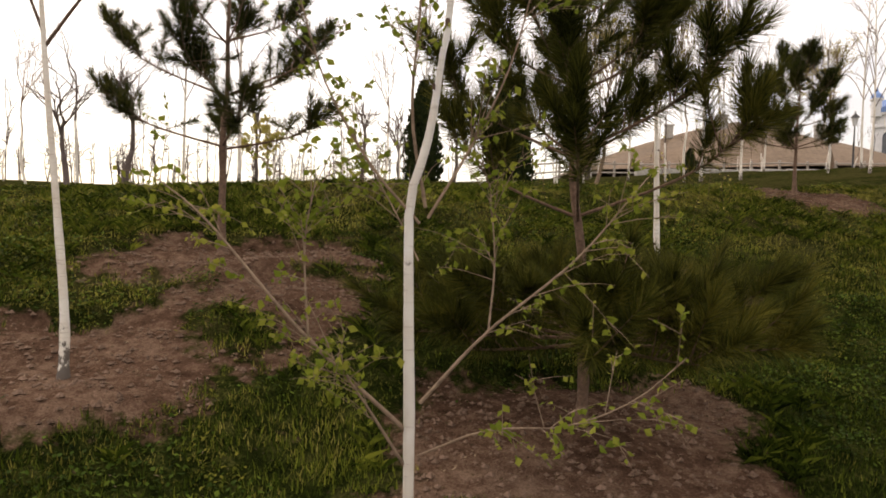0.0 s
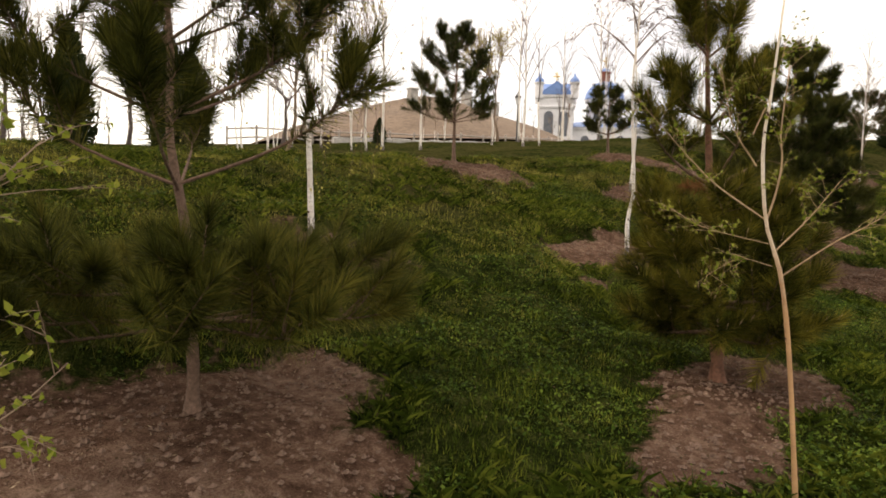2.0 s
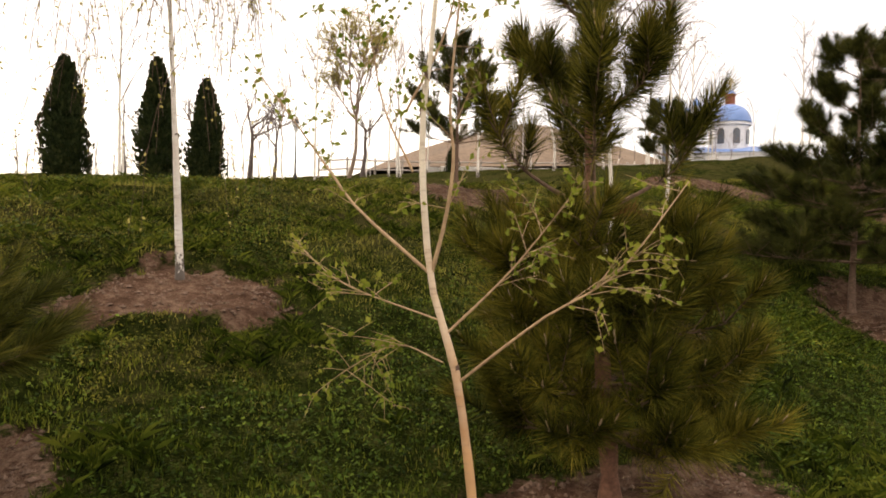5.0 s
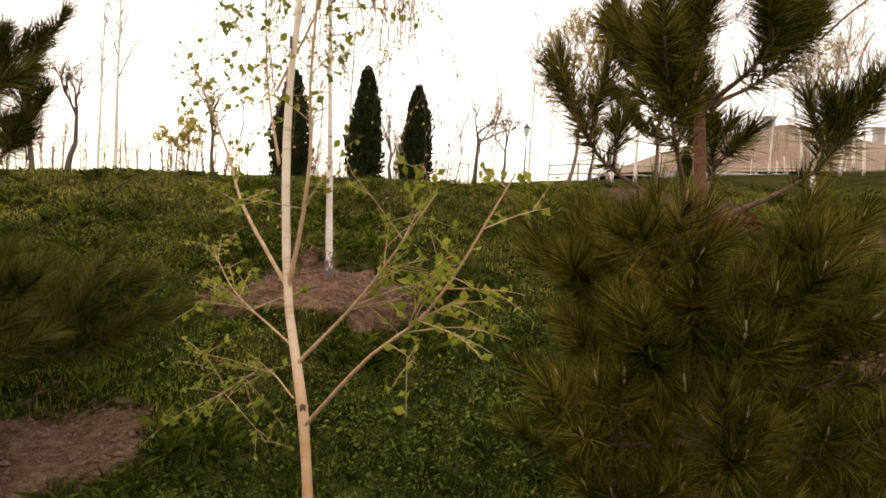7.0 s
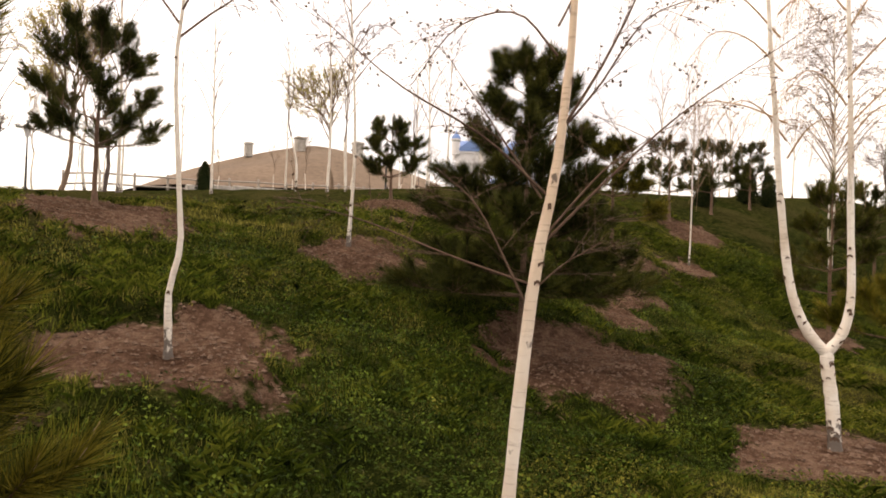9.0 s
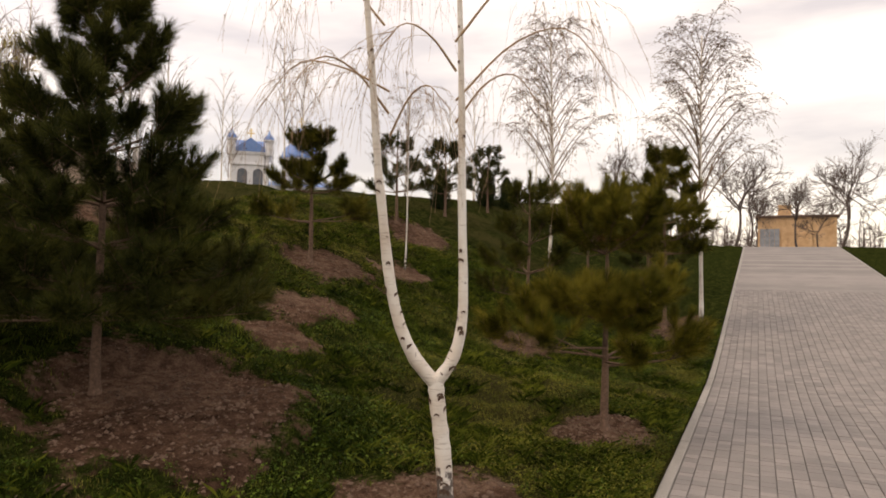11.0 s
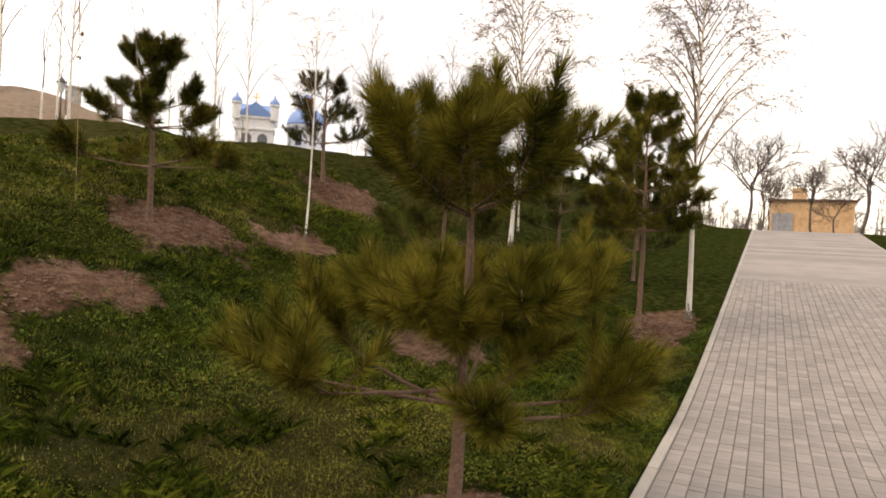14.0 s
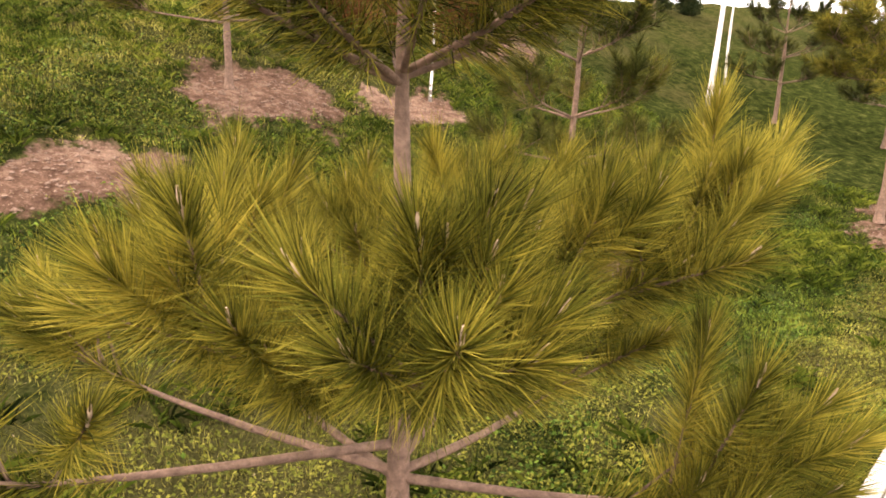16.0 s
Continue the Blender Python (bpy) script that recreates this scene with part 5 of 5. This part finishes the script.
def blades(name, n, seed, label, mat, want_dry, height, width):
    rng, x, y = scatter(n, seed)
    soil, dry = soil_at(x, y), dry_at(x, y)
    edge = soil + (waves(x, y, 0.09, 21) - 0.5) * 0.5
    clump = waves(x, y, 0.35, 22) * 0.6 + waves(x, y, 1.3, 23) * 0.4
    mix = dry + (waves(x, y, 0.25, 24) - 0.5) * 0.5
    keep = (edge < 0.46) & (rng.uniform(0, 1, n) < 0.25 + 1.1 * clump) & ((mix > 0.26) if want_dry else (mix < 0.42))
    x, y, clump = x[keep], y[keep], clump[keep]
    n = len(x)
    b = np.stack([x, y, ground_z(x, y) - 0.006], 1)
    a = rng.uniform(0, 2 * np.pi, n)
    tilt = rng.uniform(0.1, 0.9, n)
    h = (1 + 0.1 * to_us(x, y)[1]) * height * (0.35 + 1.1 * clump ** 1.5) * rng.uniform(0.5, 1.4, n)
    d = np.stack([np.cos(a) * tilt, np.sin(a) * tilt, np.ones(n)], 1)
    d /= np.linalg.norm(d, axis=1)[:, None]
    w = np.stack([-np.sin(a), np.cos(a), np.zeros(n)], 1) * (width * (1 + 0.12 * to_us(x, y)[1]) * rng.uniform(0.6, 1.3, n))[:, None]
    sh = Shape()
    sh.many(np.stack([b + w, b - w, b + d * h[:, None]], 1), 3)
    tagged(new(name, sh.mesh(name, mat)), label, "grass", kind="stuff")


def weeds(n, seed, name, label, mat, dry_turf=False):
    rng, x, y = scatter(n, seed)
    soil, dry = soil_at(x, y), dry_at(x, y)
    clump = waves(x, y, 0.45, 32) * 0.5 + waves(x, y, 1.6, 33) * 0.5
    keep = (soil + (waves(x, y, 0.12, 31) - 0.5) * 0.6 < 0.42) & (clump + rng.normal(0, 0.05, n) > (0.30 if dry_turf else 0.42)) & ((dry > 0.3) if dry_turf else (dry + rng.normal(0, 0.12, n) < 0.55))
    x, y, clump = x[keep], y[keep], clump[keep]
    n = len(x)
    lift = rng.uniform(0.0, 1.0, n) * 0.085 * np.clip((clump - 0.42) * 5, 0.2, 1.2)
    p = np.stack([x, y, ground_z(x, y) + lift], 1)
    a = rng.uniform(0, 2 * np.pi, n)
    d = np.stack([np.cos(a), np.sin(a), rng.uniform(0.05, 0.9, n)], 1)
    d /= np.linalg.norm(d, axis=1)[:, None]
    w = np.stack([-np.sin(a), np.cos(a), rng.normal(0, 0.2, n)], 1)
    s = ((1 + 0.06 * to_us(x, y)[1]) * rng.uniform(0.009, 0.026 if dry_turf else 0.032, n))[:, None]
    sh = Shape()
    sh.many(np.stack([p, p + d * s * 0.55 + w * s * 0.36, p + d * s, p + d * s * 0.55 - w * s * 0.36], 1), 4)
    tagged(new(name, sh.mesh(name, mat)), label, "weeds", kind="stuff")


def clods(n, seed):
    rng, x, y = scatter(n, seed, power=1.2)
    keep = soil_at(x, y) > 0.5
    x, y = x[keep], y[keep]
    n = len(x)
    z = ground_z(x, y)
    s = 0.003 + 0.024 * rng.uniform(0, 1, n) ** 4.5
    c = np.stack([x, y, z + s * 0.2], 1)
    octa = np.array([(1, 0, 0), (0, 1, 0), (-1, 0, 0), (0, -1, 0), (0, 0, 0.75), (0, 0, -0.7)])
    v = c[:, None] + octa[None] * s[:, None, None] * rng.uniform(0.6, 1.4, (n, 6, 1))
    tri = np.array([(0, 1, 4), (1, 2, 4), (2, 3, 4), (3, 0, 4), (1, 0, 5), (2, 1, 5), (3, 2, 5), (0, 3, 5)])
    sh = Shape()
    sh.v.append(v.reshape(-1, 3))
    sh.f = (np.arange(n)[:, None, None] * 6 + tri[None]).reshape(-1, 3).tolist()
    tagged(new("soil_clods", sh.mesh("soil_clods", M_SOILBIT)), "loose clods and small stones on the bare soil", "soil", kind="stuff")


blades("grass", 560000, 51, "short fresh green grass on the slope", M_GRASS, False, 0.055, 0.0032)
blades("dry_grass", 330000, 52, "yellowed short grass among the green", M_STRAW, True, 0.04, 0.0030)
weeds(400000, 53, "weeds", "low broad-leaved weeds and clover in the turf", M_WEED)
weeds(560000, 59, "yellowing_clover", "low yellowing clover on the drier turf", M_CLOVER, True)
clods(190000, 54)


def tussocks(n, seed):
    """Taller tufts that stand out of the turf."""
    rng, x, y = scatter(n, seed, power=1.3)
    c = waves(x, y, 0.8, 61) * 0.6 + waves(x, y, 0.25, 62) * 0.4
    keep = (soil_at(x, y) < 0.40) & (c > 0.52) & (to_us(x, y)[1] > 0.14)
    x, y = np.repeat(x[keep], 13), np.repeat(y[keep], 13)
    m = len(x)
    b = np.stack([x + rng.normal(0, 0.018, m), y + rng.normal(0, 0.018, m), np.zeros(m)], 1)
    b[:, 2] = ground_z(b[:, 0], b[:, 1]) - 0.006
    a, out = rng.uniform(0, 2 * np.pi, m), rng.uniform(0.15, 1.1, m)
    h = rng.uniform(0.05, 0.12, m)[:, None]
    d = np.stack([np.cos(a) * out, np.sin(a) * out, np.ones(m)], 1)
    w = np.stack([-np.sin(a), np.cos(a), np.zeros(m)], 1) * 0.0032
    bend = np.stack([np.cos(a) * out, np.sin(a) * out, -0.4 * out], 1) * 0.5
    mid, tip = b + d * h * 0.55, b + (d + bend) * h
    sh = Shape()
    sh.many(np.stack([b + w, b - w, mid - w * 0.8, tip, mid + w * 0.8], 1), 5)
    tagged(new("grass_tufts", sh.mesh("grass_tufts", M_GRASS)), "taller green grass tufts in the turf", "grass", kind="stuff")


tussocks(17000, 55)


def litter(n, seed, name, label, mat, slim=0.4):
    """Dead leaves and bits of stalk, thickest on the bare soil."""
    rng, x, y = scatter(n, seed, power=1.2)
    keep = rng.uniform(0, 1, n) < np.where(soil_at(x, y) > 0.5, 0.8, 0.12)
    x, y = x[keep], y[keep]
    m = len(x)
    p = np.stack([x, y, ground_z(x, y) + 0.008], 1)
    a = rng.uniform(0, 2 * np.pi, m)
    d = np.stack([np.cos(a), np.sin(a), rng.normal(0.1, 0.25, m)], 1)
    w = np.stack([-np.sin(a), np.cos(a), rng.normal(0, 0.3, m)], 1)
    s, f = rng.uniform(0.008, 0.03, m)[:, None], rng.uniform(0.06, slim, m)[:, None]
    sh = Shape()
    sh.many(np.stack([p, p + d * s * 0.5 + w * s * f, p + d * s, p + d * s * 0.5 - w * s * f], 1), 4)
    tagged(new(name, sh.mesh(name, mat)), label, "leaf litter", kind="stuff")


litter(60000, 56, "leaf_litter", "dark dead leaves and stalks on the soil", M_BUD)
litter(50000, 58, "straw_litter", "pale dry stalks and chips strewn on the soil", M_DRYSTALK, 0.14)

# ---- walkway pieces ----
build_kerb(-0.085, 0.0, -9, 46, "kerb", "pale concrete kerb along the walkway")
build_kerb(-PATH_W - 0.085, -PATH_W, -9, 46, "kerb_far_side", "pale concrete kerb on the walkway's other side")


def build_bricks():
    rng = np.random.default_rng(9)
    lengths = (0.09, 0.12, 0.15, 0.18)
    sizes = {}
    for l in lengths:
        sh = Shape()
        sh.box(-l / 2 + 0.0025, -0.0575, -0.05, l / 2 - 0.0025, 0.0575, 0.0, 0.004)
        sizes[l] = sh.mesh("brick", M_PAVER)
    rest = Shape()
    box = {l: np.array([v.co[:] for v in sizes[l].vertices]) for l in lengths}
    faces = [tuple(p.vertices) for p in sizes[lengths[0]].polygons][:-1]
    singles = 0
    vs, fs, base = [], [], 0
    rows = int((PATH_W - 0.085) / 0.12)
    for r in range(rows):
        s = -0.085 - 0.062 - r * 0.12
        u = -8.0 + rng.uniform(0, 0.15)
        while u < 26.0:
            l = lengths[rng.integers(0, 4)]
            c = u + l / 2
            lift = rng.uniform(-0.0025, 0.0025)
            z = float(path_z(c)) + 0.004 + lift
            x, y = to_xy(c, s)
            rise = math.degrees(math.atan(0.105 / (1 + math.exp(-(c - 15.5) / 0.8))))
            if 12.2 < c < 15.4 and r < 14 and singles < 300:
                ob = new("brick", sizes[l])
                ob.parent = pavement
                ob.matrix_basis = pose(x, y, z, rng.normal(0, 0.4), -rise + rng.normal(0, 0.3), 11.9 + rng.normal(0, 0.35))
                singles += 1
            else:
                b = box[l]
                k = math.tan(radians(rise))
                p = np.stack([x + b[:, 0] * CT - b[:, 1] * ST, y + b[:, 0] * ST + b[:, 1] * CT, z + b[:, 2] + k * b[:, 0]], 1)
                vs.append(p)
                fs.extend([tuple(i + base for i in f) for f in faces])
                base += len(b)
            u += l
    rest.v, rest.f, rest.n = vs, fs, base
    part("bricks", rest, M_PAVER, pavement, kind="stuff")
    # the far stretch, where single bricks no longer show
    far = Shape()
    us_ = np.concatenate([np.arange(25.9, 60, 0.6), np.arange(60, 95, 5)])
    for a, b in zip(us_[:-1], us_[1:]):
        q = [to_xy(a, -0.085), to_xy(b, -0.085), to_xy(b, -PATH_W), to_xy(a, -PATH_W)]
        zz = [float(path_z(a)), float(path_z(b)), float(path_z(b)), float(path_z(a))]
        far.add([(x, y, z + 0.005) for (x, y), z in zip(q, zz)], [(3, 2, 1, 0)])
    part("far_paving", far, M_PAVER, pavement, kind="stuff")


build_bricks()
